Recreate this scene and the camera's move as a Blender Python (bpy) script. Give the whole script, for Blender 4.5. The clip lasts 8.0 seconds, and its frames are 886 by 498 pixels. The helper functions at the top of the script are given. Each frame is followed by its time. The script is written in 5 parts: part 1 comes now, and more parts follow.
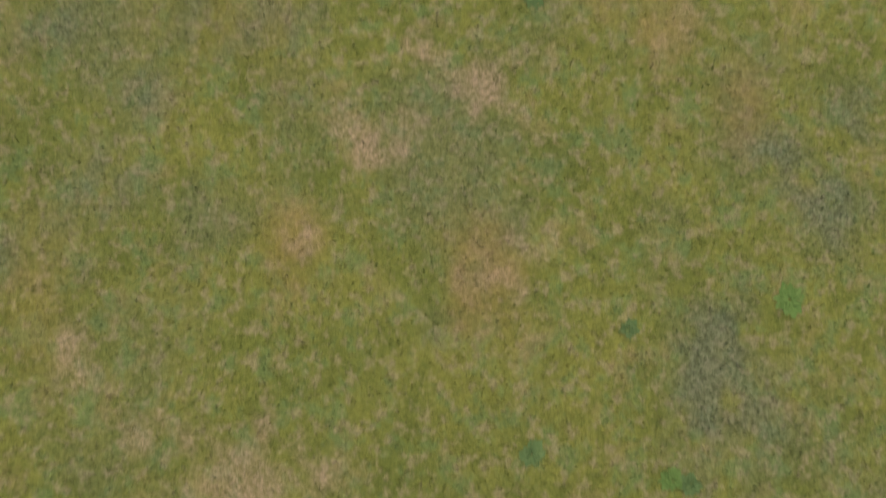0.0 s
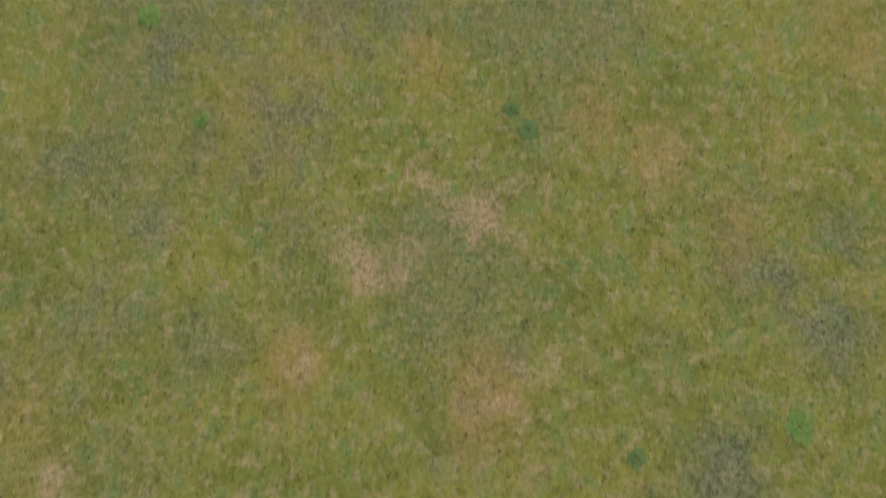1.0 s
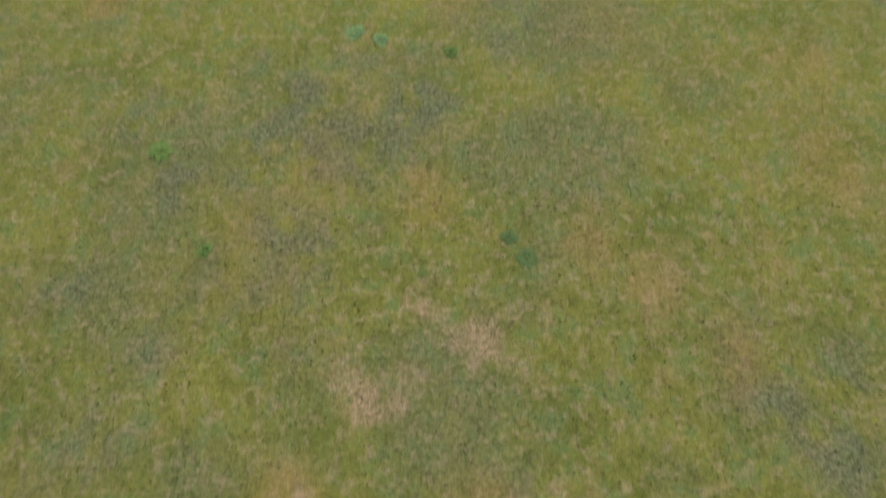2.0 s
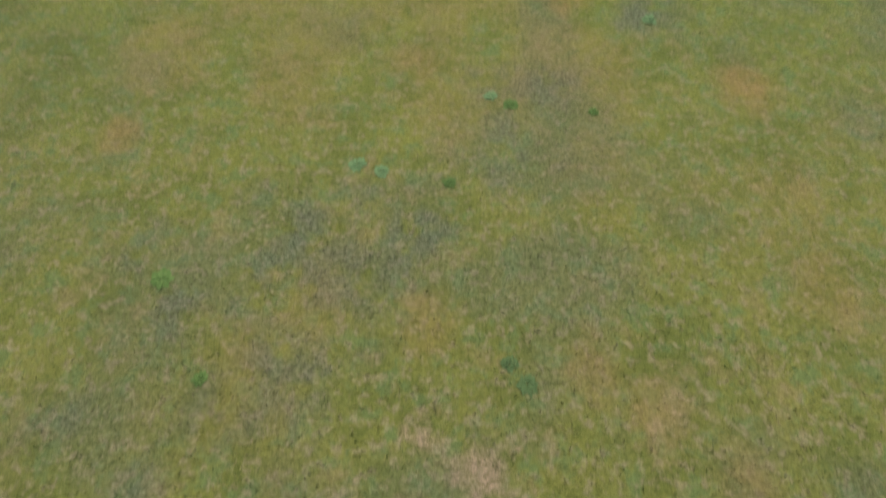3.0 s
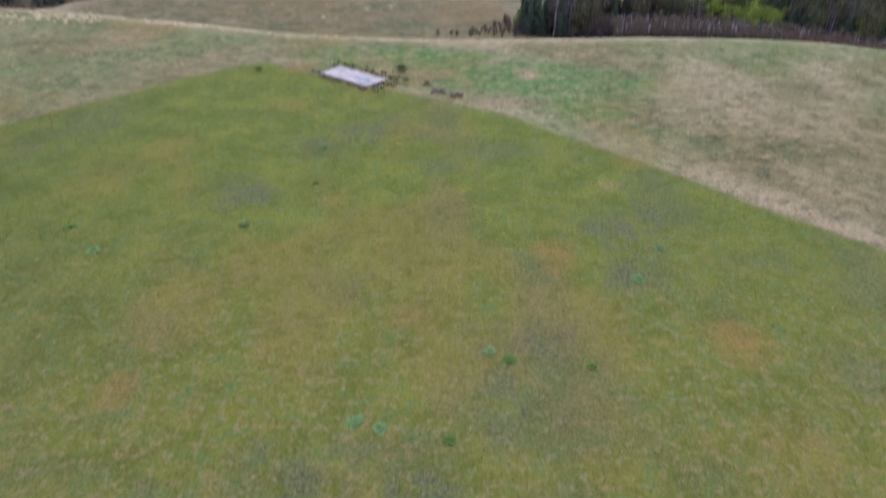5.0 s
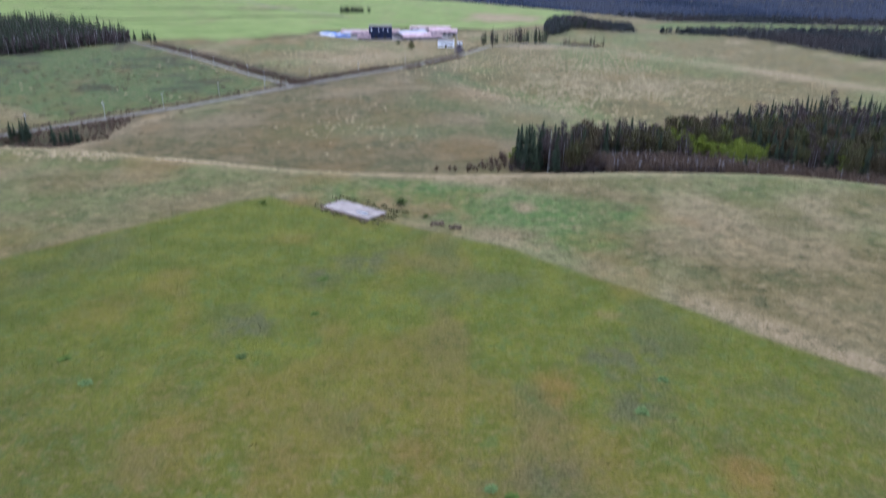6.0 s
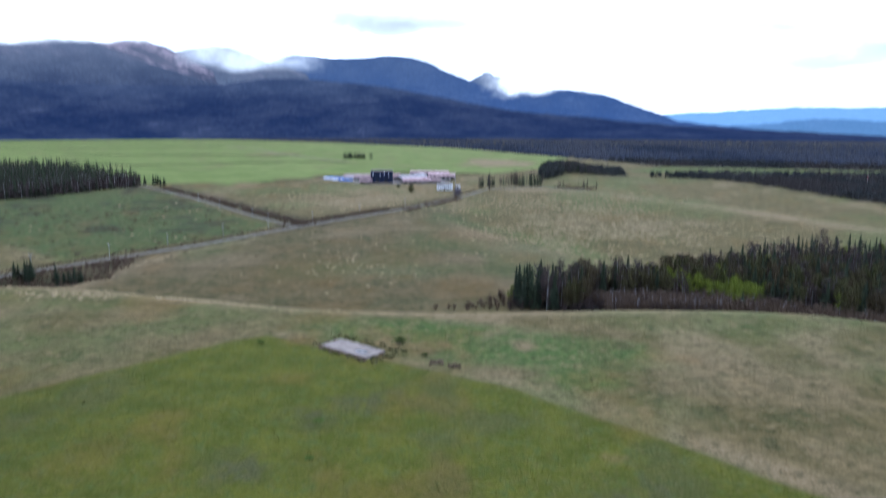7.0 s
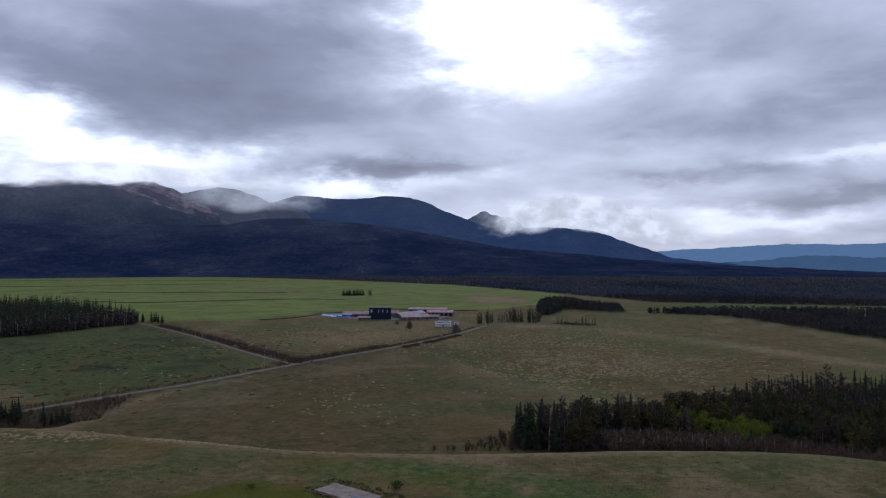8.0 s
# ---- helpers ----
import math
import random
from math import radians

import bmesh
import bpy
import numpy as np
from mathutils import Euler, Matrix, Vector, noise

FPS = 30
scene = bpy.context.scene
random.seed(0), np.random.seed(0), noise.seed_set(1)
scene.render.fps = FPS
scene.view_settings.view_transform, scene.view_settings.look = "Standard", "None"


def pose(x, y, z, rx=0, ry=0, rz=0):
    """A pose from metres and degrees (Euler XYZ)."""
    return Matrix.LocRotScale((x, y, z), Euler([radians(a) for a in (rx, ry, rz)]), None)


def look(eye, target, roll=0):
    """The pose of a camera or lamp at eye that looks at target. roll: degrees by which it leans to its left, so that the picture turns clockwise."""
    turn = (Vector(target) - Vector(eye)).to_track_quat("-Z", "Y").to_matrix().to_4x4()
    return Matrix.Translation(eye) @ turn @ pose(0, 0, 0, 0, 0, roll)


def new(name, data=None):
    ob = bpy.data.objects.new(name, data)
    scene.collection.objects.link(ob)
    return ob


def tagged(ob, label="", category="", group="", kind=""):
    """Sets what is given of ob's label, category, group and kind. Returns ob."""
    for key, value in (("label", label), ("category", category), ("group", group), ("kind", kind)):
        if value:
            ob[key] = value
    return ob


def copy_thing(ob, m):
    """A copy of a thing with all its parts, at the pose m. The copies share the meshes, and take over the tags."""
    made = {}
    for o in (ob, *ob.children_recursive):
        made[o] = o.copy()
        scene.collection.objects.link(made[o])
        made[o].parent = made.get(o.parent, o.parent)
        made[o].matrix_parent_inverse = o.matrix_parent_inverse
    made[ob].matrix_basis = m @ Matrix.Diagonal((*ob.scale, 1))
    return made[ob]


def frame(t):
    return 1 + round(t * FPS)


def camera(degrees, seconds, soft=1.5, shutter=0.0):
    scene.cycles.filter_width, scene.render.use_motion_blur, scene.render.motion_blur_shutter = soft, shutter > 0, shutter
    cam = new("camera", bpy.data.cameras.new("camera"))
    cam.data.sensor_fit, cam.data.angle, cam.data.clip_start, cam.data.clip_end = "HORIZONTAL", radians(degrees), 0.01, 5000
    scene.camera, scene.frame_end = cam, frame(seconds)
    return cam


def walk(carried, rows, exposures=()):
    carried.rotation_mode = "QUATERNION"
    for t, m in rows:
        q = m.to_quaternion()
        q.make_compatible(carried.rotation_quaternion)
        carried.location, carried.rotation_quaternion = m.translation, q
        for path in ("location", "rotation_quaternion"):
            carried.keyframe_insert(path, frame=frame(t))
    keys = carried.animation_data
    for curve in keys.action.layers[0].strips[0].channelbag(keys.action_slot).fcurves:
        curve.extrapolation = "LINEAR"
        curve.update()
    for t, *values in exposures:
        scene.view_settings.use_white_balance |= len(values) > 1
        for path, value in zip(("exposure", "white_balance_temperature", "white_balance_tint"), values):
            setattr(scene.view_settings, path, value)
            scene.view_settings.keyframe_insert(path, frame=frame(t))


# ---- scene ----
# Camera: one hovering drone that only tilts up
EYE = (0.0, 0.0, 50.0)
cam = camera(64.7, 8.0, soft=1.2, shutter=0.9)
PATH = [
    (0.0, -83.806, -0.685, 1.327), (0.5, -78.708, -0.667, 1.175), (1.0, -73.556, -0.672, 1.070),
    (1.5, -68.395, -0.656, 0.950), (1.7, -66.312, -0.645, 0.910), (2.8, -54.899, -0.560, 0.640),
    (3.0, -52.856, -0.546, 0.610), (3.5, -47.691, -0.515, 0.540), (4.0, -42.590, -0.473, 0.473),
    (4.5, -37.417, -0.422, 0.430), (4.7, -35.323, -0.405, 0.415), (5.8, -23.704, -0.300, 0.290),
    (6.0, -21.543, -0.279, 0.256), (6.5, -15.920, -0.235, 0.200), (7.0, -10.250, -0.160, 0.144),
    (7.5, -4.393, -0.090, 0.078), (7.9, 0.150, -0.010, 0.010), (7.967, 0.830, 0.000, 0.000), (8.0, 0.900, 0.000, 0.000),
]
EXPOSURE = [(0.0, 2.68, 6500, 10), (3.0, 2.78, 6050, 11), (4.5, 2.75, 5650, 16), (6.0, 2.55, 5500, 12), (6.5, 2.52, 5400, 9), (7.0, 2.14, 5500, 7), (7.5, 1.38, 5750, 10), (8.0, 0.45, 6000, 13)]
walk(cam, [(t, pose(*EYE, 90 + p, r, y)) for t, p, r, y in PATH], EXPOSURE)


# ---------------------------------------------------------------- node helpers
class Net:
    """Short hand for building one node tree."""

    def __init__(self, tree):
        self.t = tree
        tree.nodes.clear()

    def n(self, kind):
        return self.t.nodes.new(kind)

    def put(self, sock, v):
        if isinstance(v, bpy.types.NodeSocket):
            self.t.links.new(v, sock)
        elif v is not None:
            if sock.type == "RGBA" and len(v) == 3:
                v = (*v, 1.0)
            sock.default_value = v

    def m(self, op, a, b=None, c=None, clamp=False):
        node = self.n("ShaderNodeMath")
        node.operation, node.use_clamp = op, clamp
        for s, v in zip(node.inputs, (a, b, c)):
            self.put(s, v)
        return node.outputs[0]

    def mix(self, f, a, b, blend="MIX"):
        node = self.n("ShaderNodeMix")
        node.data_type, node.blend_type = "RGBA", blend
        self.put(node.inputs[0], f)
        self.put(node.inputs[6], a)
        self.put(node.inputs[7], b)
        return node.outputs[2]

    def noise(self, vec, scale, detail=3.0, rough=0.55, dist=0.0):
        node = self.n("ShaderNodeTexNoise")
        self.put(node.inputs["Vector"], vec)
        for k, v in (("Scale", scale), ("Detail", detail), ("Roughness", rough), ("Distortion", dist)):
            node.inputs[k].default_value = v
        return node.outputs["Fac"]

    def voronoi(self, vec, scale, out="Distance"):
        node = self.n("ShaderNodeTexVoronoi")
        self.put(node.inputs["Vector"], vec)
        node.inputs["Scale"].default_value = scale
        return node.outputs[out]

    def step(self, v, a, b, lo=0.0, hi=1.0):
        node = self.n("ShaderNodeMapRange")
        node.interpolation_type = "SMOOTHSTEP"
        for s, x in zip(node.inputs, (v, a, b, lo, hi)):
            self.put(s, x)
        return node.outputs[0]

    def ramp(self, f, stops):
        node = self.n("ShaderNodeValToRGB")
        el = node.color_ramp.elements
        while len(el) < len(stops):
            el.new(0.5)
        for e, (p, c) in zip(el, stops):
            e.position, e.color = p, (*c, 1.0)
        self.put(node.inputs[0], f)
        return node.outputs[0]

    def bump(self, h, dist, strength=1.0):
        node = self.n("ShaderNodeBump")
        node.inputs["Strength"].default_value = strength
        node.inputs["Distance"].default_value = dist
        self.put(node.inputs["Height"], h)
        return node.outputs[0]


def surface(name, colour, rough=0.8, metal=0.0, normal=None, net=None, **extra):
    """Principled material; colour is a tuple or a socket of net."""
    mat = net.mat if net else bpy.data.materials.new(name)
    if not net:
        mat.use_nodes = True
        net = Net(mat.node_tree)
    b = net.n("ShaderNodeBsdfPrincipled")
    net.put(b.inputs["Base Color"], colour)
    net.put(b.inputs["Roughness"], rough)
    net.put(b.inputs["Metallic"], metal)
    net.put(b.inputs["Normal"], normal)
    for k, v in extra.items():
        net.put(b.inputs[k.replace("_", " ")], v)
    out = net.n("ShaderNodeOutputMaterial")
    net.t.links.new(b.outputs[0], out.inputs[0])
    return mat


def net_for(name):
    mat = bpy.data.materials.new(name)
    mat.use_nodes = True
    net = Net(mat.node_tree)
    net.mat = mat
    net.pos = net.n("ShaderNodeNewGeometry").outputs["Position"]
    return net


# ---------------------------------------------------------------- sky and sun
SUN_AZ, SUN_EL = 9.0, 34.0
world = bpy.data.worlds.new("overcast_sky")
scene.world = world
world.use_nodes = True
w = Net(world.node_tree)
way = w.n("ShaderNodeTexCoord").outputs["Generated"]
sep = w.n("ShaderNodeSeparateXYZ")
w.put(sep.inputs[0], way)
sx, sy, sz = sep.outputs
# clouds lie on a flat layer: project the direction on it
up = w.m("ADD", w.m("ABSOLUTE", sz), 0.16)
layer = w.n("ShaderNodeCombineXYZ")
w.put(layer.inputs[0], w.m("DIVIDE", sx, up))
w.put(layer.inputs[1], w.m("DIVIDE", sy, up))
flat = layer.outputs[0]
# far away the clouds are seen edge on, as long streaks
squat = w.n("ShaderNodeCombineXYZ")
for sock, v in zip(squat.inputs, (sx, sy, w.m("MULTIPLY", sz, 2.7))):
    w.put(sock, v)
streaky = squat.outputs[0]
warp1 = w.m("SUBTRACT", w.noise(streaky, 2.4, 6.0, 0.55), 0.5)
warp2 = w.m("SUBTRACT", w.noise(streaky, 7.0, 6.0, 0.58), 0.5)
az = w.m("ADD", w.m("MULTIPLY", w.m("ARCTAN2", sx, sy), 57.2958), w.m("ADD", w.m("MULTIPLY", warp1, 13.0), w.m("MULTIPLY", warp2, 17.0)))
el = w.m("ADD", w.m("MULTIPLY", w.m("ARCSINE", sz), 57.2958), w.m("ADD", w.m("MULTIPLY", warp1, 4.5), w.m("MULTIPLY", warp2, 4.4)))
# broad gaps and dark bellies of the cloud deck: azimuth, elevation, half widths, gain
DECK = [
    (8.5, 18.5, 5.6, 4.4, 1.0), (2.0, 22.0, 4.0, 3.0, 0.4), (-24.0, 7.7, 9.0, 1.3, 0.60), (-34.0, 9.8, 4.0, 1.8, 0.6),
    (-17.0, 15.5, 15.0, 5.5, -0.27), (-22.0, 11.8, 10.0, 1.6, -0.10), (25.0, 17.0, 11.0, 5.0, -0.06), (24.0, 10.5, 10.0, 2.0, -0.16), (-6.0, 7.4, 8.0, 0.8, -0.30),
    (-1.0, 10.0, 7.0, 1.6, 0.05), (13.0, 5.2, 8.0, 2.2, 0.12), (-8.0, 5.9, 7.0, 0.8, 0.30), (31.0, 7.6, 5.0, 0.7, 0.20), (21.0, 6.9, 6.0, 0.6, -0.16),
    (30.0, 4.8, 6.0, 0.9, -0.20), (27.0, 2.9, 12.0, 0.7, 0.16), (20.0, 3.6, 4.0, 0.8, 0.12),
]
gain = w.m("ADD", 0.41, w.m("MULTIPLY", w.m("SUBTRACT", w.noise(flat, 1.7, 6.0, 0.52, 0.3), 0.5), 0.30))
gain = w.m("ADD", gain, w.m("MULTIPLY", w.m("SUBTRACT", w.noise(streaky, 5.0, 6.0, 0.52, 0.25), 0.5), 0.42))
# added: the unseen deck overhead is darkened to dim the ground
gain = w.m("SUBTRACT", gain, w.step(el, 24.0, 48.0, 0.0, 0.24))
for a, e, wa, we, g in DECK:
    da = w.m("DIVIDE", w.m("SUBTRACT", az, a), wa)
    de = w.m("DIVIDE", w.m("SUBTRACT", el, e), we)
    d2 = w.m("ADD", w.m("MULTIPLY", da, da), w.m("MULTIPLY", de, de))
    gain = w.m("MULTIPLY_ADD", w.m("POWER", 2.71828, w.m("MULTIPLY", d2, -1.0)), g, gain)
cloud = w.ramp(gain, [(0.0, (0.11, 0.118, 0.16)), (0.24, (0.20, 0.22, 0.29)), (0.48, (0.42, 0.455, 0.55)), (0.70, (0.74, 0.78, 0.87)), (0.92, (1.05, 1.07, 1.1))])
sky = w.n("ShaderNodeTexSky")
sky.sky_type, sky.sun_disc = "NISHITA", False
sky.sun_elevation, sky.sun_rotation = radians(SUN_EL), radians(SUN_AZ)
clear = w.mix(1.0, sky.outputs[0], (0.07, 0.07, 0.07), "MULTIPLY")
bg = w.n("ShaderNodeBackground")
w.put(bg.inputs[0], w.mix(0.94, clear, cloud))
bg.inputs[1].default_value = 1.0
w.t.links.new(bg.outputs[0], w.n("ShaderNodeOutputWorld").inputs[0])

sun = new("sun", bpy.data.lights.new("sun", "SUN"))
sun.data.energy, sun.data.angle, sun.data.color = 0.6, radians(14), (1.0, 0.95, 0.86)
a, e = radians(SUN_AZ), radians(SUN_EL)
sun.matrix_world = look((300 * math.sin(a) * math.cos(e), 300 * math.cos(a) * math.cos(e), 300 * math.sin(e)), (0, 0, 0))


# ---------------------------------------------------------------- numeric helpers
def smooth(v, a, b):
    s = np.clip((v - a) / (b - a), 0.0, 1.0)
    return s * s * (3 - 2 * s)


def lattice(ix, iy, seed):
    h = (ix.astype(np.int64) * 374761393 + iy.astype(np.int64) * 668265263 + seed * 144665) & 0x7FFFFFFF
    h = ((h ^ (h >> 13)) * 1274126177) & 0x7FFFFFFF
    return ((h ^ (h >> 16)) & 0xFFFF) / 65535.0


def value(x, y, seed=0):
    """Smooth value noise, 0 to 1."""
    fx, fy = np.floor(x), np.floor(y)
    u, v = x - fx, y - fy
    u, v = u * u * (3 - 2 * u), v * v * (3 - 2 * v)
    a, b = lattice(fx, fy, seed), lattice(fx + 1, fy, seed)
    c, d = lattice(fx, fy + 1, seed), lattice(fx + 1, fy + 1, seed)
    return (a * (1 - u) + b * u) * (1 - v) + (c * (1 - u) + d * u) * v


def fbm(x, y, octaves=4, seed=0):
    total, amp, norm = 0.0, 1.0, 0.0
    for k in range(octaves):
        total, norm = total + amp * value(x * 2**k, y * 2**k, seed + 17 * k), norm + amp
        amp *= 0.5
    return total / norm


def inside(x, y, poly, soft=2.0):
    """1 inside the polygon, 0 outside, with a soft edge."""
    near, odd = np.full(x.shape, 1e9), np.zeros(x.shape, bool)
    for (x0, y0), (x1, y1) in zip(poly, poly[1:] + poly[:1]):
        dx, dy = x1 - x0, y1 - y0
        s = np.clip(((x - x0) * dx + (y - y0) * dy) / (dx * dx + dy * dy), 0, 1)
        near = np.minimum(near, np.hypot(x - x0 - s * dx, y - y0 - s * dy))
        if dy:
            odd ^= ((y0 > y) != (y1 > y)) & (x < x0 + (y - y0) * dx / dy)
    return smooth(np.where(odd, near, -near), -soft, soft)


def along(x, y, line):
    """Distance to a polyline."""
    near = np.full(x.shape, 1e9)
    for (x0, y0), (x1, y1) in zip(line, line[1:]):
        dx, dy = x1 - x0, y1 - y0
        s = np.clip(((x - x0) * dx + (y - y0) * dy) / (dx * dx + dy * dy), 0, 1)
        near = np.minimum(near, np.hypot(x - x0 - s * dx, y - y0 - s * dy))
    return near


# ---------------------------------------------------------------- the lie of the land
LOW = -14.0
ROAD = [(-260, 200), (-215, 248), (-179, 295), (-155, 329), (-128, 365), (-91, 429), (-56, 482), (-35, 514), (8, 597), (35, 660), (52, 673), (92, 685), (137, 662)]
LANE = [(-91, 429), (-128, 474), (-203, 579), (-278, 671), (-318, 716), (-420, 815)]


def crest(x):
    """How far ahead the near hill breaks off."""
    u = np.clip(x, -145, 135) / 100
    return 184.5 - 1.3 * u + 22.8 * u**2 - 10.0 * u**3 - 11.8 * u**4


def height(x, y):
    x, y = np.asarray(x, float), np.asarray(y, float)
    d = y - crest(x) + 3.0 * (fbm(x / 35, y / 35, 2, 5) - 0.5)
    fall = smooth(d, -10, 44)
    r = np.hypot(x, y)
    z = LOW * fall + 0.25 * (fbm(x / 7, y / 7, 3, 1) - 0.5) * (1 - fall) * smooth(r, 1.5, 9)
    z += fall * smooth(r, 230, 420) * 2.4 * (fbm(x / 170, y / 170, 3, 2) - 0.5) * (1 - smooth(r, 700, 1200))
    draw = along(x, y, [(22, 462), (30, 440), (55, 390), (78, 345)])
    z -= 3.0 * (1 - smooth(draw, 2, 34))
    gully = along(x, y, [(-185, 262), (-170, 274), (-158, 279), (-149, 290)])
    z -= 3.0 * (1 - smooth(gully, 4, 12)) * smooth(along(x, y, ROAD), 6, 13)
    ridge = along(x, y, [(63, 675), (138, 622), (199, 531), (230, 463), (262, 400)])
    z += 1.6 * (1 - smooth(ridge, 3, 60))
    z += 7.0 * np.exp(-(((x - 158) / 32) ** 2) - ((y - 905) / 55) ** 2)
    return z - 1.0 * smooth(r, 800, 2600)


OLIVE = [(-400, -160), (-160, 30), (-82, 121), (-68, 136), (-50, 155), (-42, 159.5), (-30, 152), (-12, 142), (9, 129.5), (32, 108.5), (46, 93), (60, 80), (160, -30), (260, -200)]
CROP = [(-2600, 900), (-318, 735), (-224, 730), (-183, 800), (-130, 880), (-32, 912), (60, 905), (140, 1000), (230, 1308), (23, 1810), (-400, 2300), (-820, 2640), (-1785, 2820), (-3200, 2900)]
PASTURE = [(-175, 318), (-128, 392), (-105, 430), (-150, 490), (-222, 598), (-310, 700), (-360, 570), (-300, 420)]
FAR_STRIP = [(240, 950), (330, 1050), (620, 960), (570, 870), (330, 890)]


# grey herbs and lush green spots in the olive meadow: place and radius
HERBS = [(-21.5, 16.2, 2.5), (-24.7, 10.2, 2.9), (-27.6, 20.3, 2.1), (-29.1, 4.8, 2.0), (-16.9, 22.8, 3.8), (19.8, -2.1, 3.2), (23.3, -6.0, 4.0), (25.0, 12.8, 2.1), (29.1, 10.8, 2.5), (18.8, -8.4, 2.4), (31.4, 16.3, 2.1),
         (-11.6, 40.3, 3.1), (-21.7, 32.7, 3.9), (-13.8, 25.4, 4.0), (-26.5, 36.2, 2.5), (6.5, 50.2, 4.5), (10.0, 59.7, 4.3), (24.6, 73.4, 3.6), (-9.2, 37.1, 5.0), (-2.2, 38.5, 3.1), (26.4, 85.6, 5.0), (-14.2, 120.7, 4.6), (-22.2, 113.1, 3.9), (-30.5, 94.4, 3.4)]
LUSH = [(-13.5, -0.9, 2.4), (-5.9, -2.7, 2.8), (-16.3, 5.1, 2.0), (9.7, 1.6, 2.4), (10.9, 20.1, 2.1), (10.1, -8.6, 2.4), (-6.1, 3.7, 2.4), (18.7, 6.3, 2.5), (-5.9, 20.5, 2.1), (-11.8, 42.4, 2.1), (-22.2, 61.8, 3.7), (-3.2, 52.4, 3.0), (26.6, 73.4, 2.7), (16.0, 58.0, 3.0)]


def cover(x, y):
    """Land cover: olive grass, fresh green, crop, straw; bare soil, grey herbs, woodland (which also carries the
    painted dark left side), rust.
    """
    wob = 5 * (fbm(x / 14, y / 14, 3, 9) - 0.5)
    wx, wy = x + wob, y + wob
    r = np.hypot(x, y)
    olive = inside(x + 0.25 * wob, y + 0.25 * wob, OLIVE, 1.2)
    big = fbm(x / 60, y / 60, 4, 21)
    green = 0.55 * smooth(big, 0.5, 0.72) * (r < 900)
    green = np.maximum(green, inside(wx, wy, PASTURE, 6) * smooth(fbm(x / 45, y / 45, 4, 22), 0.12, 0.38))
    pad = np.hypot((x - 4) / 42, (y - 157 + 0.3 * x) / 17)
    green = np.maximum(green, (1 - smooth(pad, 0.6, 1.25)) * smooth(fbm(x / 9, y / 9, 3, 23), 0.15, 0.5))
    west = inside(wx, wy, [(-160, 40), (-60, 150), (-45, 165), (-30, 182), (-90, 198), (-160, 210), (-300, 200), (-300, -60)], 12)
    green = np.maximum(green, 0.55 * west * smooth(fbm(x / 22, y / 22, 4, 25), 0.2, 0.6))
    blob = np.minimum(np.hypot((x - 27) / 11, (y - 133) / 9), np.hypot((x - 38) / 13, (y - 150) / 8))
    green = np.maximum(green, (1 - smooth(blob, 0.5, 1.25)) * smooth(fbm(x / 8, y / 8, 3, 24), 0.15, 0.5))
    crop = inside(wx, wy, CROP, 5)
    green = np.maximum(green, inside(wx, wy, FAR_STRIP, 5))
    straw = smooth(fbm(x / 30 + 7, y / 30, 4, 31), 0.52, 0.78) * 0.55
    straw = np.where(r < 205, smooth(fbm(x / 12 + 7, y / 16, 5, 34), 0.34, 0.66) * (0.24 + 0.55 * smooth(y, 105, 170) * smooth(x, -45, 5)), straw)
    edge = along(x, y, [(9, 131), (32, 110), (46, 94.5), (60, 81.5), (150, -15)])
    straw = np.maximum(straw, (1 - smooth(edge, 2, 9)) * (0.5 + 0.5 * fbm(x / 5, y / 5, 2, 32)))
    rim = np.abs(y - crest(x) - 1)
    straw = np.maximum(straw, (1 - smooth(rim, 2, 14)) * 0.85)
    pale = along(x, y, [(63, 675), (138, 622), (199, 531), (230, 463), (262, 400)])
    straw = np.maximum(straw, (1 - smooth(pale, 4, 22)) * 0.9)
    mid = inside(wx, wy, [(8, 448), (56, 352), (38, 322), (22, 345), (5, 390)], 9)
    straw = np.maximum(straw, 1.1 * mid)
    straw = np.maximum(straw, inside(wx, wy, [(-140, 560), (-60, 640), (0, 640), (-30, 590), (-70, 520)], 30) * 0.7)
    bank = along(x, y, [(-150, 262), (-141, 280), (-141, 312), (-134, 338), (-105, 380)])
    straw = np.maximum(straw, (1 - smooth(bank, 1.5, 7)) * 0.9)
    for bx, by, sx_, sy_, bg_ in [(-352, 1450, 60, 90, 0.7), (90, 1150, 85, 140, 1.0), (-20, 700, 60, 20, 0.5), (-70, 690, 70, 45, 0.6), (-35, 161, 9, 4, 0.9)]:
        d = np.hypot((x - bx) / sx_, (y - by) / sy_) + 0.9 * (fbm(x / 30, y / 60, 3, 33) - 0.5)
        straw = np.maximum(straw, bg_ * (1 - smooth(d, 0.5, 1.1)))
    crop = crop * (1 - 0.95 * straw * (r > 1000))
    straw *= 1 - olive
    bare = np.zeros(x.shape)
    for bx, by, bs, bg_ in [(-25.3, -3.1, 1.3, 1), (-19.3, -7.7, 1.4, 0.9), (-13, -11, 2.6, 1), (-8.3, -10.5, 2.0, 1), (-5, 13.2, 2.2, 1), (2.5, 17.3, 2.2, 1),
                            (-1, 20, 1.3, 0.9), (6, 19.5, 1.2, 0.8), (-10.5, 5.8, 1.0, 0.9), (4, 3.1, 2.0, 0.6), (-12.4, -7.1, 1.2, 0.8), (7.2, 6.6, 1.3, 0.6), (18, 23, 2.0, 0.4), (25.6, 98.4, 1.6, 0.6)]:
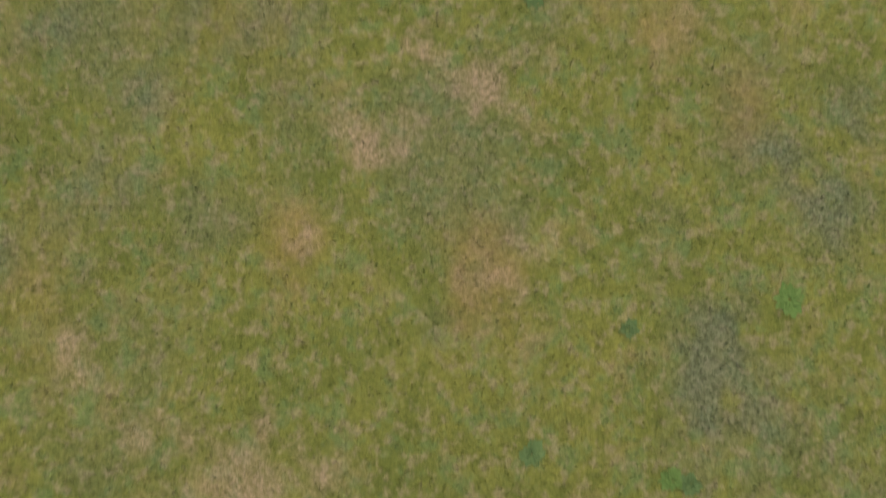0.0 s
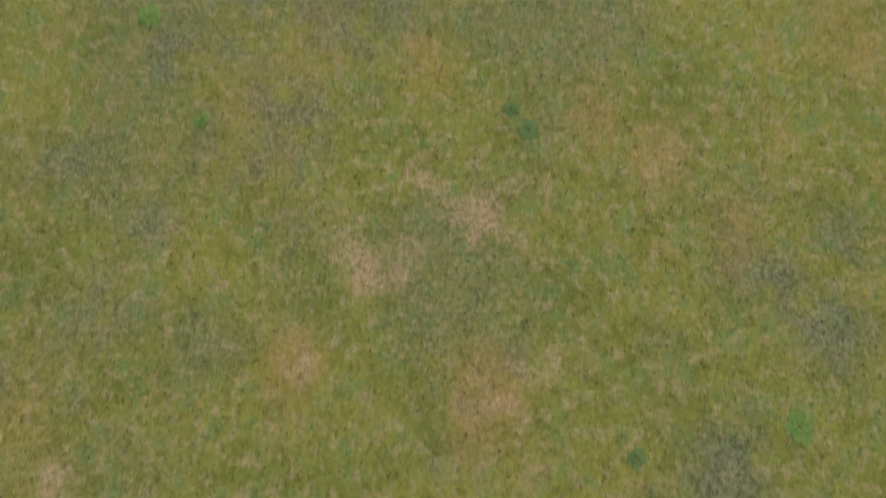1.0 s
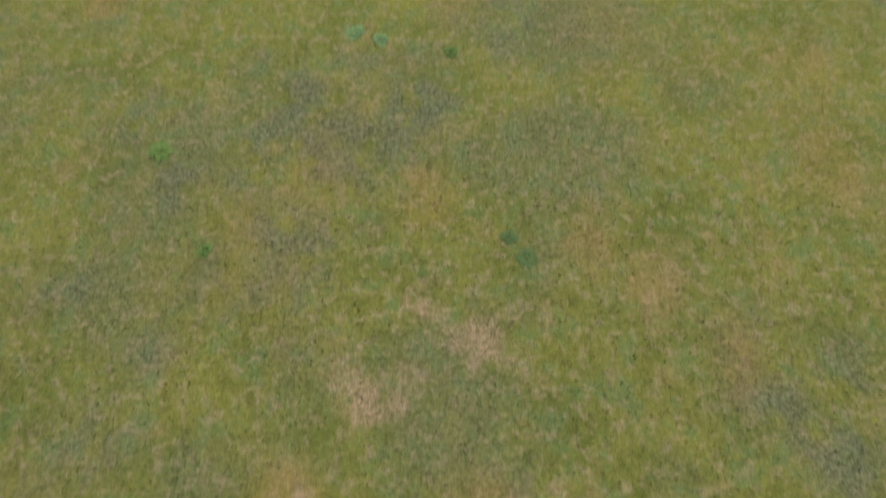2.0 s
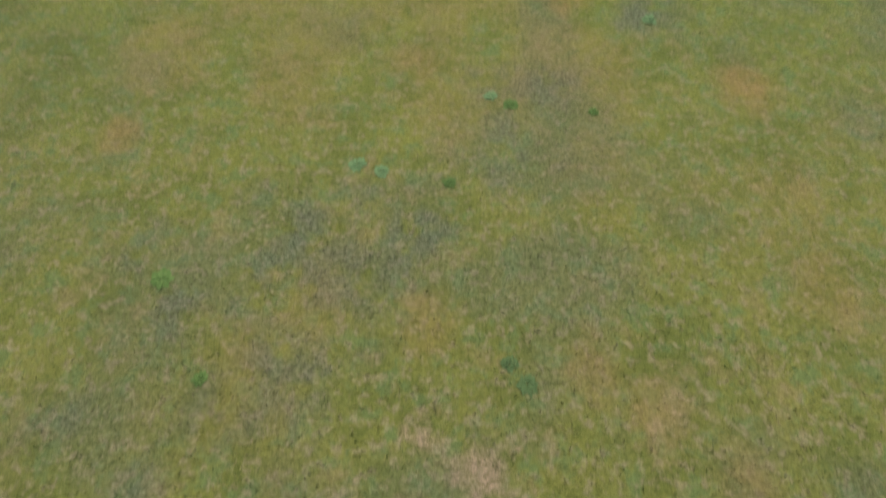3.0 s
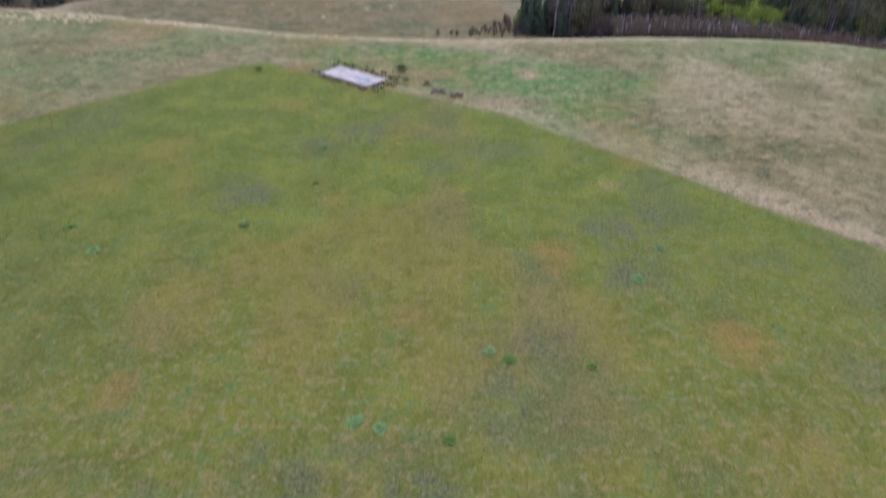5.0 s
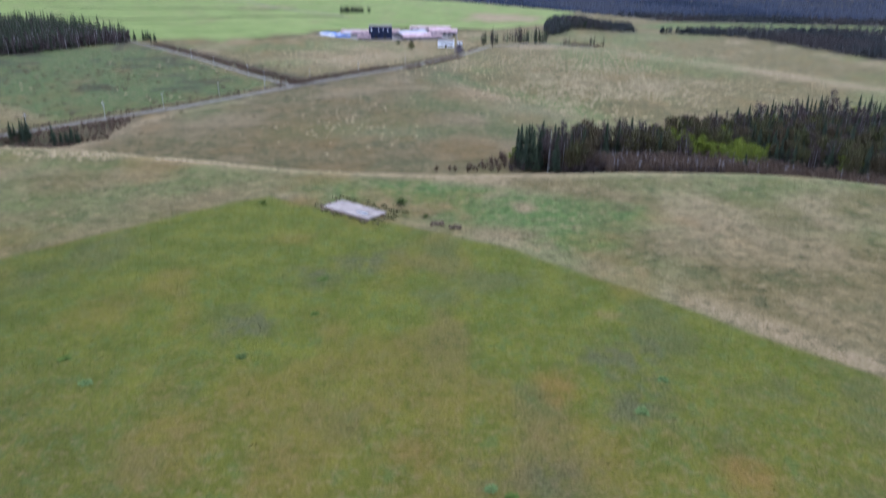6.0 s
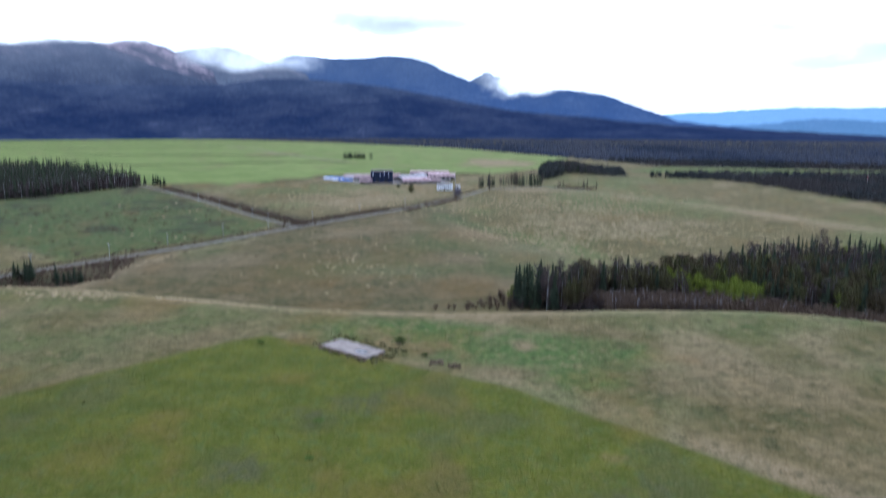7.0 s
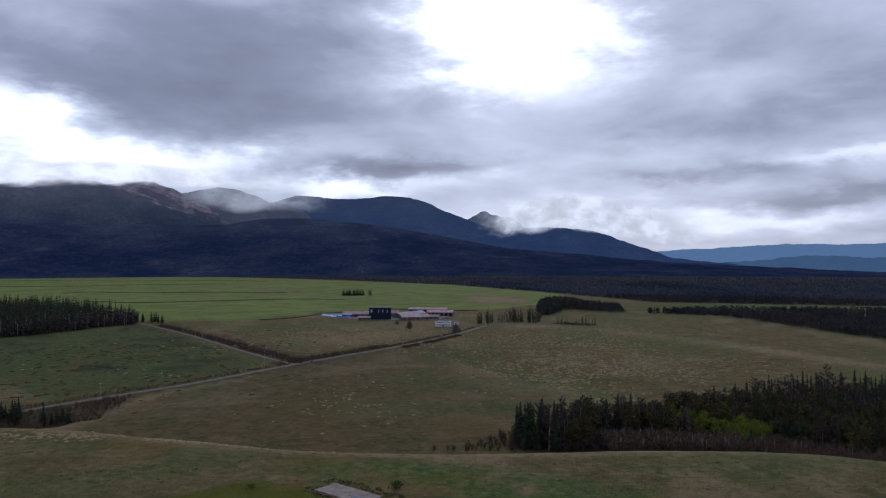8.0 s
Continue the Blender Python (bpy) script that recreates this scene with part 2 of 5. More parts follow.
        d = np.hypot(x + 5.0 * (fbm(x / 2.1, y / 2.1, 4, 43) - 0.5) - bx, y + 4.4 * (fbm(x / 2.3 + 9, y / 2.3, 4, 44) - 0.5) - by) / bs
        bare = np.maximum(bare, bg_ * (1 - smooth(d + 1.6 * (fbm(x / 1.3, y / 1.3, 3, 41) - 0.5), -0.1, 1.7)))
    rust = 0.45 * smooth(fbm(x / 16 + 3, y / 22, 4, 51), 0.58, 0.76)
    for bx, by, bs, bg_ in [(33, 61.2, 3.6, 0.9), (14.6, 78, 3.6, 0.9), (-33, 51.8, 2.2, 0.8), (3.4, 3.1, 3.4, 0.7), (-10.3, 5.7, 2.6, 0.7), (33.2, 34.2, 3.4, 0.6), (12.2, 26.3, 2.4, 0.6), (-3.0, 64.8, 3.6, 0.6), (-54, 99, 6, 0.4),
                            (-1.4, 30.3, 2.6, 0.5), (17, 23, 2.6, 0.5), (22.2, 16.5, 2.4, 0.6), (-60, 300, 30, 0.45), (8, 268, 17, 0.65), (18, 395, 30, 0.5), (36, 330, 14, 0.5), (-20, 330, 22, 0.4), (-48, 277, 9, 0.7), (-33, 159, 5, 0.6)]:
        d = np.hypot(x - bx, (y - by) * 0.7) / bs
        rust = np.maximum(rust, bg_ * (1 - smooth(d + 0.8 * (fbm(x / 2, y / 2, 3, 42) - 0.5), 0.3, 1.3)))
    grey = 0.45 * smooth(fbm(x / 11 + 4, y / 14, 5, 61), 0.55, 0.75)
    wave = 2.3 * (fbm(x / 3.2, y / 4.5, 5, 62) - 0.5)
    fleck = smooth(fbm(x / 1.6, y / 1.6, 4, 63), 0.2, 0.6)
    for bx, by, bs in HERBS:
        d = np.hypot(x - bx, y - by) / (bs * 1.25)
        grey = np.maximum(grey, 0.88 * (1 - smooth(d + wave, 0.0, 1.7)) * fleck)
    teal = np.zeros(x.shape)
    for bx, by, bs in LUSH:
        d = np.hypot(x - bx, y - by) / (bs * 1.2)
        teal = np.maximum(teal, (1 - smooth(d + wave, 0.0, 1.7)) * fleck)
    green = np.maximum(green, 0.6 * teal)
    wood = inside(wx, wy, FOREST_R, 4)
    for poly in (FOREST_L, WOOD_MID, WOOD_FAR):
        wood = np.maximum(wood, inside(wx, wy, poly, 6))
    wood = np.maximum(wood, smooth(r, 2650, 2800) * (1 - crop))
    # vignette painted into the cover: left side of the near field darkened
    left_dim = (1 - smooth(x / (np.abs(y) + 50), -0.62, -0.16)) * smooth(fbm(x / 12, y / 15, 4, 66), 0.2, 0.6)
    wood = np.maximum(wood, 0.22 * left_dim * olive * smooth(y, 2, 26))
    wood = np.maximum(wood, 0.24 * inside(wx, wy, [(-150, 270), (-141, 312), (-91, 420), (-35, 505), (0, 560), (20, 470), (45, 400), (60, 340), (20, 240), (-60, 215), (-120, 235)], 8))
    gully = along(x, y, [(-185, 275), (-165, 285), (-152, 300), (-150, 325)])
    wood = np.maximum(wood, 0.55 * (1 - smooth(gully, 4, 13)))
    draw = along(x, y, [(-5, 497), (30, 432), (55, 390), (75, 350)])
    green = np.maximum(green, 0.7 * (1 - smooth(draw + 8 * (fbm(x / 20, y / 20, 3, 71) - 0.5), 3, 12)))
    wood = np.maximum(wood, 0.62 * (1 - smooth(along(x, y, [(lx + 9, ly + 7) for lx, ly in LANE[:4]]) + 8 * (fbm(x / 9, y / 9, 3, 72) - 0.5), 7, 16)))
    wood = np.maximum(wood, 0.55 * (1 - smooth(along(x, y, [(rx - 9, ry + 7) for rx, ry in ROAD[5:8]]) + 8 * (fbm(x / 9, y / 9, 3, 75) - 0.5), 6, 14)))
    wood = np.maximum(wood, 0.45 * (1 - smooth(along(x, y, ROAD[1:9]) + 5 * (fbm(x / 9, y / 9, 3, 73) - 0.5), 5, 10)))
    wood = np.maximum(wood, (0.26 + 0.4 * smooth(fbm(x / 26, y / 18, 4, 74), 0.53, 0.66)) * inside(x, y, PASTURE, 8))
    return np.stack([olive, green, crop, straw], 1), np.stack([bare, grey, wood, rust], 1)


FOREST_R = [(23, 236), (24, 250), (48, 268), (83, 279), (115, 294), (142, 318), (165, 330), (211, 326), (270, 300), (230, 225), (150, 222), (90, 228)]
FOREST_L = [(-420, 520), (-359, 572), (-338, 612), (-323, 664), (-304, 700), (-325, 735), (-480, 860), (-800, 900), (-800, 620)]
WOOD_MID = [(113, 800), (150, 862), (225, 862), (250, 1000), (180, 1010), (120, 900)]
WOOD_FAR = [(240, 850), (325, 790), (356, 560), (420, 520), (600, 500), (3000, 1200), (4000, 3500), (1500, 4900), (-3000, 4500), (-3200, 3050), (-1785, 2850), (-820, 2670), (-400, 2330), (20, 1840), (235, 1330), (320, 1060), (620, 965), (570, 870), (330, 890)]


def mesh_object(name, verts, faces, mats, parent=None, label="", flat=True):
    """One mesh object from arrays of vertices and faces."""
    me = bpy.data.meshes.new(name)
    me.from_pydata([tuple(v) for v in verts], [], [tuple(f) for f in faces])
    for mt in mats if isinstance(mats, (list, tuple)) else [mats]:
        me.materials.append(mt)
    if not flat:
        me.shade_smooth()
    ob = new(name, me)
    if parent:
        ob.parent = parent
    if label:
        tagged(ob, label)
    return ob


def grid_object(name, xyz, mat, closed=False, fields=None):
    """A sheet from an array of rows x columns x 3."""
    rows, cols = xyz.shape[:2]
    idx = np.arange(rows * cols).reshape(rows, cols)
    if closed:
        idx = np.concatenate([idx, idx[:, :1]], 1)
    q = np.stack([idx[:-1, :-1], idx[:-1, 1:], idx[1:, 1:], idx[1:, :-1]], -1).reshape(-1, 4)
    me = bpy.data.meshes.new(name)
    me.vertices.add(rows * cols)
    me.vertices.foreach_set("co", xyz.reshape(-1).astype(np.float32))
    me.loops.add(len(q) * 4)
    me.loops.foreach_set("vertex_index", q.reshape(-1).astype(np.int32))
    me.polygons.add(len(q))
    me.polygons.foreach_set("loop_start", np.arange(0, len(q) * 4, 4, dtype=np.int32))
    me.update(calc_edges=True)
    me.shade_smooth()
    for key, val in (fields or {}).items():
        at = me.attributes.new(key, "FLOAT_COLOR", "POINT")
        at.data.foreach_set("color", val.astype(np.float32).reshape(-1))
    me.materials.append(mat)
    me.validate()
    return new(name, me)


# ---------------------------------------------------------------- materials
def ground_material(name, tufts=False):
    """Meadow colours from the land cover stored in the mesh; tufts: single blades, each clump with its own tint."""
    g = net_for(name)
    p = g.pos
    ca, cb = g.n("ShaderNodeAttribute"), g.n("ShaderNodeAttribute")
    ca.attribute_name, cb.attribute_name = "cover_a", "cover_b"
    sa, sb = g.n("ShaderNodeSeparateColor"), g.n("ShaderNodeSeparateColor")
    g.put(sa.inputs[0], ca.outputs["Color"])
    g.put(sb.inputs[0], cb.outputs["Color"])
    olive, green, crop = sa.outputs
    straw = ca.outputs["Alpha"]
    bare, grey, wood = sb.outputs
    rust = cb.outputs["Alpha"]
    n40 = g.noise(p, 0.025, 4)
    n6 = g.noise(p, 0.13, 6, 0.62)
    n3 = g.noise(p, 0.40, 6, 0.68)
    n1 = g.noise(p, 2.6, 8, 0.75)
    n12 = g.noise(p, 0.055, 7, 0.72)
    n01 = g.noise(p, 14.0, 2, 0.6)
    fine = g.m("ADD", g.m("MULTIPLY", n1, 0.55), g.m("MULTIPLY", n01, 0.45))

    def ramp2(f, a, b, lo=0.34, hi=0.66):
        return g.mix(g.step(f, lo, hi), a, b)

    blend = g.m("ADD", g.m("MULTIPLY", n6, 0.5), g.m("MULTIPLY", n3, 0.5))
    c = ramp2(blend, (0.081, 0.070, 0.029), (0.146, 0.113, 0.051), 0.38, 0.62)
    c = g.mix(g.step(n12, 0.50, 0.62, 0.0, 0.4), c, (0.058, 0.072, 0.026))
    c = g.mix(g.step(n12, 0.46, 0.36, 0.0, 0.5), c, (0.162, 0.122, 0.062))
    c = g.mix(g.m("MULTIPLY", straw, g.step(n3, 0.25, 0.6, 0.35, 1.0)), c, ramp2(n1, (0.200, 0.145, 0.085), (0.300, 0.222, 0.138)))
    c = g.mix(g.m("MULTIPLY", green, g.step(n6, 0.3, 0.55, 0.5, 1.0)), c, ramp2(n3, (0.050, 0.088, 0.024), (0.096, 0.130, 0.040)))
    hum = g.noise(p, 0.16, 5, 0.8)
    open_ = g.m("SUBTRACT", 1.0, g.m("MAXIMUM", olive, crop), clamp=True)
    c = g.mix(g.m("MULTIPLY", open_, g.step(hum, 0.55, 0.64, 0.0, 0.6)), c, (0.215, 0.160, 0.085))
    c = g.mix(g.m("MULTIPLY", open_, g.step(hum, 0.46, 0.36, 0.0, 0.6)), c, (0.050, 0.054, 0.024))
    # single tussocks and the gaps between them
    knot = g.noise(p, 0.42, 4, 0.6)
    c = g.mix(g.m("MULTIPLY", open_, g.step(knot, 0.58, 0.66, 0.0, 0.55)), c, (0.205, 0.160, 0.088))
    c = g.mix(g.m("MULTIPLY", open_, g.step(knot, 0.43, 0.35, 0.0, 0.55)), c, (0.044, 0.048, 0.020))
    spot = g.n("ShaderNodeSeparateXYZ")
    g.put(spot.inputs[0], p)
    ol = ramp2(blend, (0.072, 0.076, 0.014), (0.118, 0.106, 0.020), 0.38, 0.62)
    lush = ramp2(blend, (0.066, 0.080, 0.012), (0.110, 0.112, 0.017), 0.38, 0.62)
    ol = g.mix(g.step(g.m("MULTIPLY_ADD", n6, 40.0, spot.outputs[1]), 55.0, 125.0), ol, lush)
    c = g.mix(olive, c, ol)
    c = g.mix(g.m("MULTIPLY", olive, g.step(n3, 0.48, 0.62, 0.0, 0.60)), c, (0.060, 0.090, 0.027))
    dry = g.m("MULTIPLY", olive, g.step(spot.outputs[1], 35.0, 105.0, 1.0, 0.3))
    c = g.mix(g.m("MULTIPLY", dry, g.step(g.noise(p, 0.9, 5, 0.7), 0.49, 0.64, 0.0, 0.70)), c, (0.158, 0.120, 0.054))
    c = g.mix(g.m("MULTIPLY", dry, g.step(g.noise(p, 0.21, 6, 0.7), 0.53, 0.66, 0.0, 0.5)), c, (0.150, 0.108, 0.038))
    c = g.mix(g.m("MULTIPLY", g.m("MULTIPLY", olive, grey), 0.8), c, ramp2(n1, (0.042, 0.044, 0.023), (0.098, 0.094, 0.052)))
    c = g.mix(g.m("MULTIPLY", rust, g.step(n3, 0.3, 0.65, 0.25, 0.75)), c, (0.165, 0.094, 0.028))
    c = g.mix(g.m("MULTIPLY", bare, g.step(n1, 0.25, 0.75, 0.30, 0.74)), c, ramp2(fine, (0.15, 0.092, 0.050), (0.255, 0.155, 0.100)))
    cr = ramp2(g.m("ADD", g.m("MULTIPLY", n40, 0.7), g.m("MULTIPLY", n6, 0.3)), (0.114, 0.152, 0.040), (0.180, 0.218, 0.068))
    c = g.mix(crop, c, cr)
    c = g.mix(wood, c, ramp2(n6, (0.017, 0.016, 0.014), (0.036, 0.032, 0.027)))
    tint = g.mix(g.step(fine, 0.36, 0.64), (0.66, 0.68, 0.64), (1.32, 1.30, 1.26))
    if tufts:
        own = g.n("ShaderNodeNewGeometry").outputs["Random Per Island"]
        tint = g.mix(own, (0.78, 0.83, 0.72), (1.30, 1.27, 1.20))
        c = g.mix(1.0, c, tint, "MULTIPLY")
        return surface("", c, 1.0, net=g, Specular_IOR_Level=0.10)
    c = g.mix(1.0, c, tint, "MULTIPLY")
    h = g.m("ADD", g.m("MULTIPLY", n1, 0.3), g.m("MULTIPLY", n01, 0.12))
    return surface("", c, 1.0, normal=g.bump(h, 0.5, 0.7), net=g, Specular_IOR_Level=0.05)


def mountain_material(name, low, high, glow, patch, treeline=None, rough=1.0, scree=0.0, lift=None):
    """Distant slopes: dark woods, with paler moor and scree above the tree line; glow, lift: emission that paints the
    haze on lower and upper slopes.
    """
    g = net_for(name)
    sep_ = g.n("ShaderNodeSeparateXYZ")
    g.put(sep_.inputs[0], g.pos)
    px, py, pz = sep_.outputs
    big = g.noise(g.pos, 0.004, 7, 0.62)
    small = g.noise(g.pos, 0.014, 6, 0.65)
    fold = g.n("ShaderNodeCombineXYZ")
    for sock, v in zip(fold.inputs, (g.m("MULTIPLY", px, 0.0045), g.m("MULTIPLY", py, 0.0012), g.m("MULTIPLY", pz, 0.016))):
        g.put(sock, v)
    bands = g.noise(fold.outputs[0], 1.0, 7, 0.68, 0.4)
    c = g.mix(g.step(g.m("ADD", g.m("MULTIPLY", big, 0.5), g.m("MULTIPLY", bands, 0.5)), 0.42, 0.60), low, high)
    c = g.mix(g.step(small, 0.52, 0.70, 0.0, 0.65), c, patch)
    c = g.mix(g.step(bands, 0.60, 0.68, 0.0, 0.55), c, tuple(1.8 * v for v in patch))
    grain = g.noise(g.pos, 0.07, 4, 0.75)
    c = g.mix(1.0, c, g.mix(g.step(grain, 0.35, 0.65), (1 - 0.45 * rough,) * 3, (1 + 0.5 * rough,) * 3), "MULTIPLY")
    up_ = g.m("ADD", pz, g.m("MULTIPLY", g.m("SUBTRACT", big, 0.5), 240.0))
    if treeline:
        slope = g.n("ShaderNodeCombineXYZ")
        g.put(slope.inputs[0], g.m("MULTIPLY_ADD", pz, 0.022, g.m("MULTIPLY", px, 0.0075)))
        g.put(slope.inputs[1], g.m("MULTIPLY", px, 0.003))
        streak = g.m("ADD", g.m("MULTIPLY", g.noise(slope.outputs[0], 1.0, 6, 0.7), 0.65), g.m("MULTIPLY", small, 0.35))
        moor = g.mix(g.step(streak, 0.42, 0.62), (0.062, 0.060, 0.070), (0.150, 0.118, 0.125))
        # pale streaks of scree, which also paint the lit flank of the spur
        if scree:
            moor = g.mix(g.step(streak, 0.47, 0.58, 0.0, scree), moor, (0.38, 0.285, 0.285))
        c = g.mix(g.step(up_, treeline - 70, treeline + 120), c, moor)
    # haze painted as emission that changes with height
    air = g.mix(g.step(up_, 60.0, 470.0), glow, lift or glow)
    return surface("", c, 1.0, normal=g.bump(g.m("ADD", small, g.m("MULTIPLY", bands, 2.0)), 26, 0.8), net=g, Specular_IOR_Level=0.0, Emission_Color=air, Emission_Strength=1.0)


M_GROUND = ground_material("meadow_ground")
M_TUFT = ground_material("grass_blades", True)
# bluish base colours and emission paint the haze on these ranges
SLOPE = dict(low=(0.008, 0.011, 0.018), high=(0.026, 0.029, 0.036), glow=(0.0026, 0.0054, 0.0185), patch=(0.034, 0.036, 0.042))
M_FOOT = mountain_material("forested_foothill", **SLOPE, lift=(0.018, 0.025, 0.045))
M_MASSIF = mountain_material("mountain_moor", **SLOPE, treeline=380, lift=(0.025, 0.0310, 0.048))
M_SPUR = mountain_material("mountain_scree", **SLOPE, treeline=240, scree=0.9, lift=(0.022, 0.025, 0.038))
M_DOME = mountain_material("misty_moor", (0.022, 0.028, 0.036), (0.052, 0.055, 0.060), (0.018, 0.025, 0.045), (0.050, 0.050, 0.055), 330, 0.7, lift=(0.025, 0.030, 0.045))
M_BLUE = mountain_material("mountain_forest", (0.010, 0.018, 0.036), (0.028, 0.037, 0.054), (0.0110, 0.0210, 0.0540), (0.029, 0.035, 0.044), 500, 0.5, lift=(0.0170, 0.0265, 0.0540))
# horizon hills: haze is put into both base colour and emission
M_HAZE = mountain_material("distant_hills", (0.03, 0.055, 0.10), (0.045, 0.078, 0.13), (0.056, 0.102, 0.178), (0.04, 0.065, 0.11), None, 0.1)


# ---------------------------------------------------------------- ground sheet
def build_ground():
    dense = np.arange(-42, 42.01, 0.19)
    rest = np.linspace(43.4, 316.6, 84)
    ang = np.radians(np.concatenate([dense, rest]))
    th = np.radians(np.arange(89.8, 0.8, -0.19))
    rad = 50 / np.tan(th)
    far = rad > 900
    rad = np.concatenate([[0.004], rad[~far], np.geomspace(905, 4950, 120)])
    rr, aa = np.meshgrid(rad, ang, indexing="ij")
    x, y = rr * np.sin(aa) + 0.37, rr * np.cos(aa) - 0.21
    z = height(x, y)
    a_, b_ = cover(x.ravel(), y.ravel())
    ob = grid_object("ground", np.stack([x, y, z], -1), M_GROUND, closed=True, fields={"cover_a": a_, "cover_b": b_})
    return tagged(ob, "rolling meadow of olive and straw-coloured grass", "ground", kind="structure")


build_ground()


# ---------------------------------------------------------------- mountains
def mountain(name, label, mat, outline, near, ridge, foot=-30.0, rough=0.10, seed=3):
    """A range of hills: its skyline as (azimuth, elevation), the distances of its foot and of its ridge."""
    az0, az1 = outline[0][0], outline[-1][0]
    ang = np.arange(az0, az1 + 0.01, 0.15)
    key = np.interp(ang, [p[0] for p in outline], [p[1] for p in outline])
    wide = np.hanning(7)
    key = np.convolve(np.pad(key, 3, mode="edge"), wide / wide.sum(), "valid")
    key = key + rough * (3.6 * (fbm(ang / 1.5, ang * 0 + seed, 5, seed) - 0.5) + 1.6 * (fbm(ang / 0.45, ang * 0 + seed, 3, seed + 2) - 0.5))
    top = EYE[2] + ridge * np.tan(np.radians(key))
    s = np.linspace(0, 1.35, 54)[:, None]
    dist = near + (ridge - near) * s
    rise = np.where(s < 1, s ** 1.25, 1 - (s - 1) * 1.6)
    a_ = np.radians(ang)[None, :]
    x, y = dist * np.sin(a_), dist * np.cos(a_)
    rib = 1 - np.abs(2 * fbm(ang[None, :] / 2.2 + 0.8 * s, s * 1.5 + seed, 4, seed + 8) - 1)
    gully = 0.7 * (fbm(x / 260, y / 260, 5, seed + 5) - 0.5) + 0.5 * (rib - 0.75)
    amp = rough * (top - foot)[None, :] * 3.8 * np.clip(s, 0, 1) * np.clip((1 - s) * 3, 0.0, 1)
    z = foot + (top - foot)[None, :] * rise + amp * gully
    ob = grid_object(name, np.stack([x, y, z], -1), mat)
    return tagged(ob, label, "mountain", kind="structure")


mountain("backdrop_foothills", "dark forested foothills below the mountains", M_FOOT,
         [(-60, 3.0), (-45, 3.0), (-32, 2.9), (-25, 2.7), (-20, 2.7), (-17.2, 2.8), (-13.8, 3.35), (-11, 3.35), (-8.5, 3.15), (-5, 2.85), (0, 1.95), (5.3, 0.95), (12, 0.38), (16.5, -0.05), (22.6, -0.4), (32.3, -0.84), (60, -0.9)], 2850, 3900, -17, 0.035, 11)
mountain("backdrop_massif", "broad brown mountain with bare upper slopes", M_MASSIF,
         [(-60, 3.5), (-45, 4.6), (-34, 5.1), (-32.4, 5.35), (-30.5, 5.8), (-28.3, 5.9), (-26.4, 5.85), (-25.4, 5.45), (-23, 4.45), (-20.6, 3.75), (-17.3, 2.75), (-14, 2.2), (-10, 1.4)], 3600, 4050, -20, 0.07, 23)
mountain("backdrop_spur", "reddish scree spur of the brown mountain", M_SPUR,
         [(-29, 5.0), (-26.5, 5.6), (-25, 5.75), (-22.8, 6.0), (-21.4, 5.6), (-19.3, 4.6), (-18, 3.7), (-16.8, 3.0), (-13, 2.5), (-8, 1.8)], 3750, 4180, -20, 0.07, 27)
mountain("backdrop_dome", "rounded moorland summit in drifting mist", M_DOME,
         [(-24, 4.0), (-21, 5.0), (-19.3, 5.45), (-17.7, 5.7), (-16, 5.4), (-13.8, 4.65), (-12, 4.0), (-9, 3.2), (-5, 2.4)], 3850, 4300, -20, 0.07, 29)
mountain("backdrop_ridge", "forested mountain ridge with rounded tops, tinted haze blue", M_BLUE,
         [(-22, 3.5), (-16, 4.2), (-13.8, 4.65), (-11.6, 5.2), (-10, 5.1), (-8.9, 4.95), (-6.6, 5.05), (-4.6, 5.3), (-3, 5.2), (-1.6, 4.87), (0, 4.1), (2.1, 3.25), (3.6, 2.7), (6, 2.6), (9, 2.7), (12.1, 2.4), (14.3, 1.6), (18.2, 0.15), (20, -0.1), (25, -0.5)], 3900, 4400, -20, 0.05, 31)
# the peak's pale haze is put into its colour and glow
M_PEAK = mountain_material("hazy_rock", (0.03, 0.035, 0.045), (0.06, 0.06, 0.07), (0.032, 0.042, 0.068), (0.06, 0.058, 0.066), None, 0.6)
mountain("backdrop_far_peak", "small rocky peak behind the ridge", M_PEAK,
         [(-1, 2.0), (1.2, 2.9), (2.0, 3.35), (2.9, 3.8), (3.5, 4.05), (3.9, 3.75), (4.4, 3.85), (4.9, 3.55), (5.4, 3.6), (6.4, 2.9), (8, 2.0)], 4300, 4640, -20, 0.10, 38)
# these hills too carry their haze as blue colour and emission
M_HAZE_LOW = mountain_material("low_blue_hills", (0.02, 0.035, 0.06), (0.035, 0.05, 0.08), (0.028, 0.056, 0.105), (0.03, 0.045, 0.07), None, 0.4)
mountain("backdrop_low_hills", "low hills before the horizon, painted dark haze blue", M_HAZE_LOW,
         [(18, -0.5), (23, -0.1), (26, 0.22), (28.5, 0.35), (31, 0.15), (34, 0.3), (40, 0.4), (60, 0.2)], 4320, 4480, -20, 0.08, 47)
mountain("backdrop_distant_hills", "hills on the horizon with blue haze painted in", M_HAZE,
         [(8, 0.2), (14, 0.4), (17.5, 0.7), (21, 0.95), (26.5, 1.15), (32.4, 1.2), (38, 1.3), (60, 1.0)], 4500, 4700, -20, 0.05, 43)


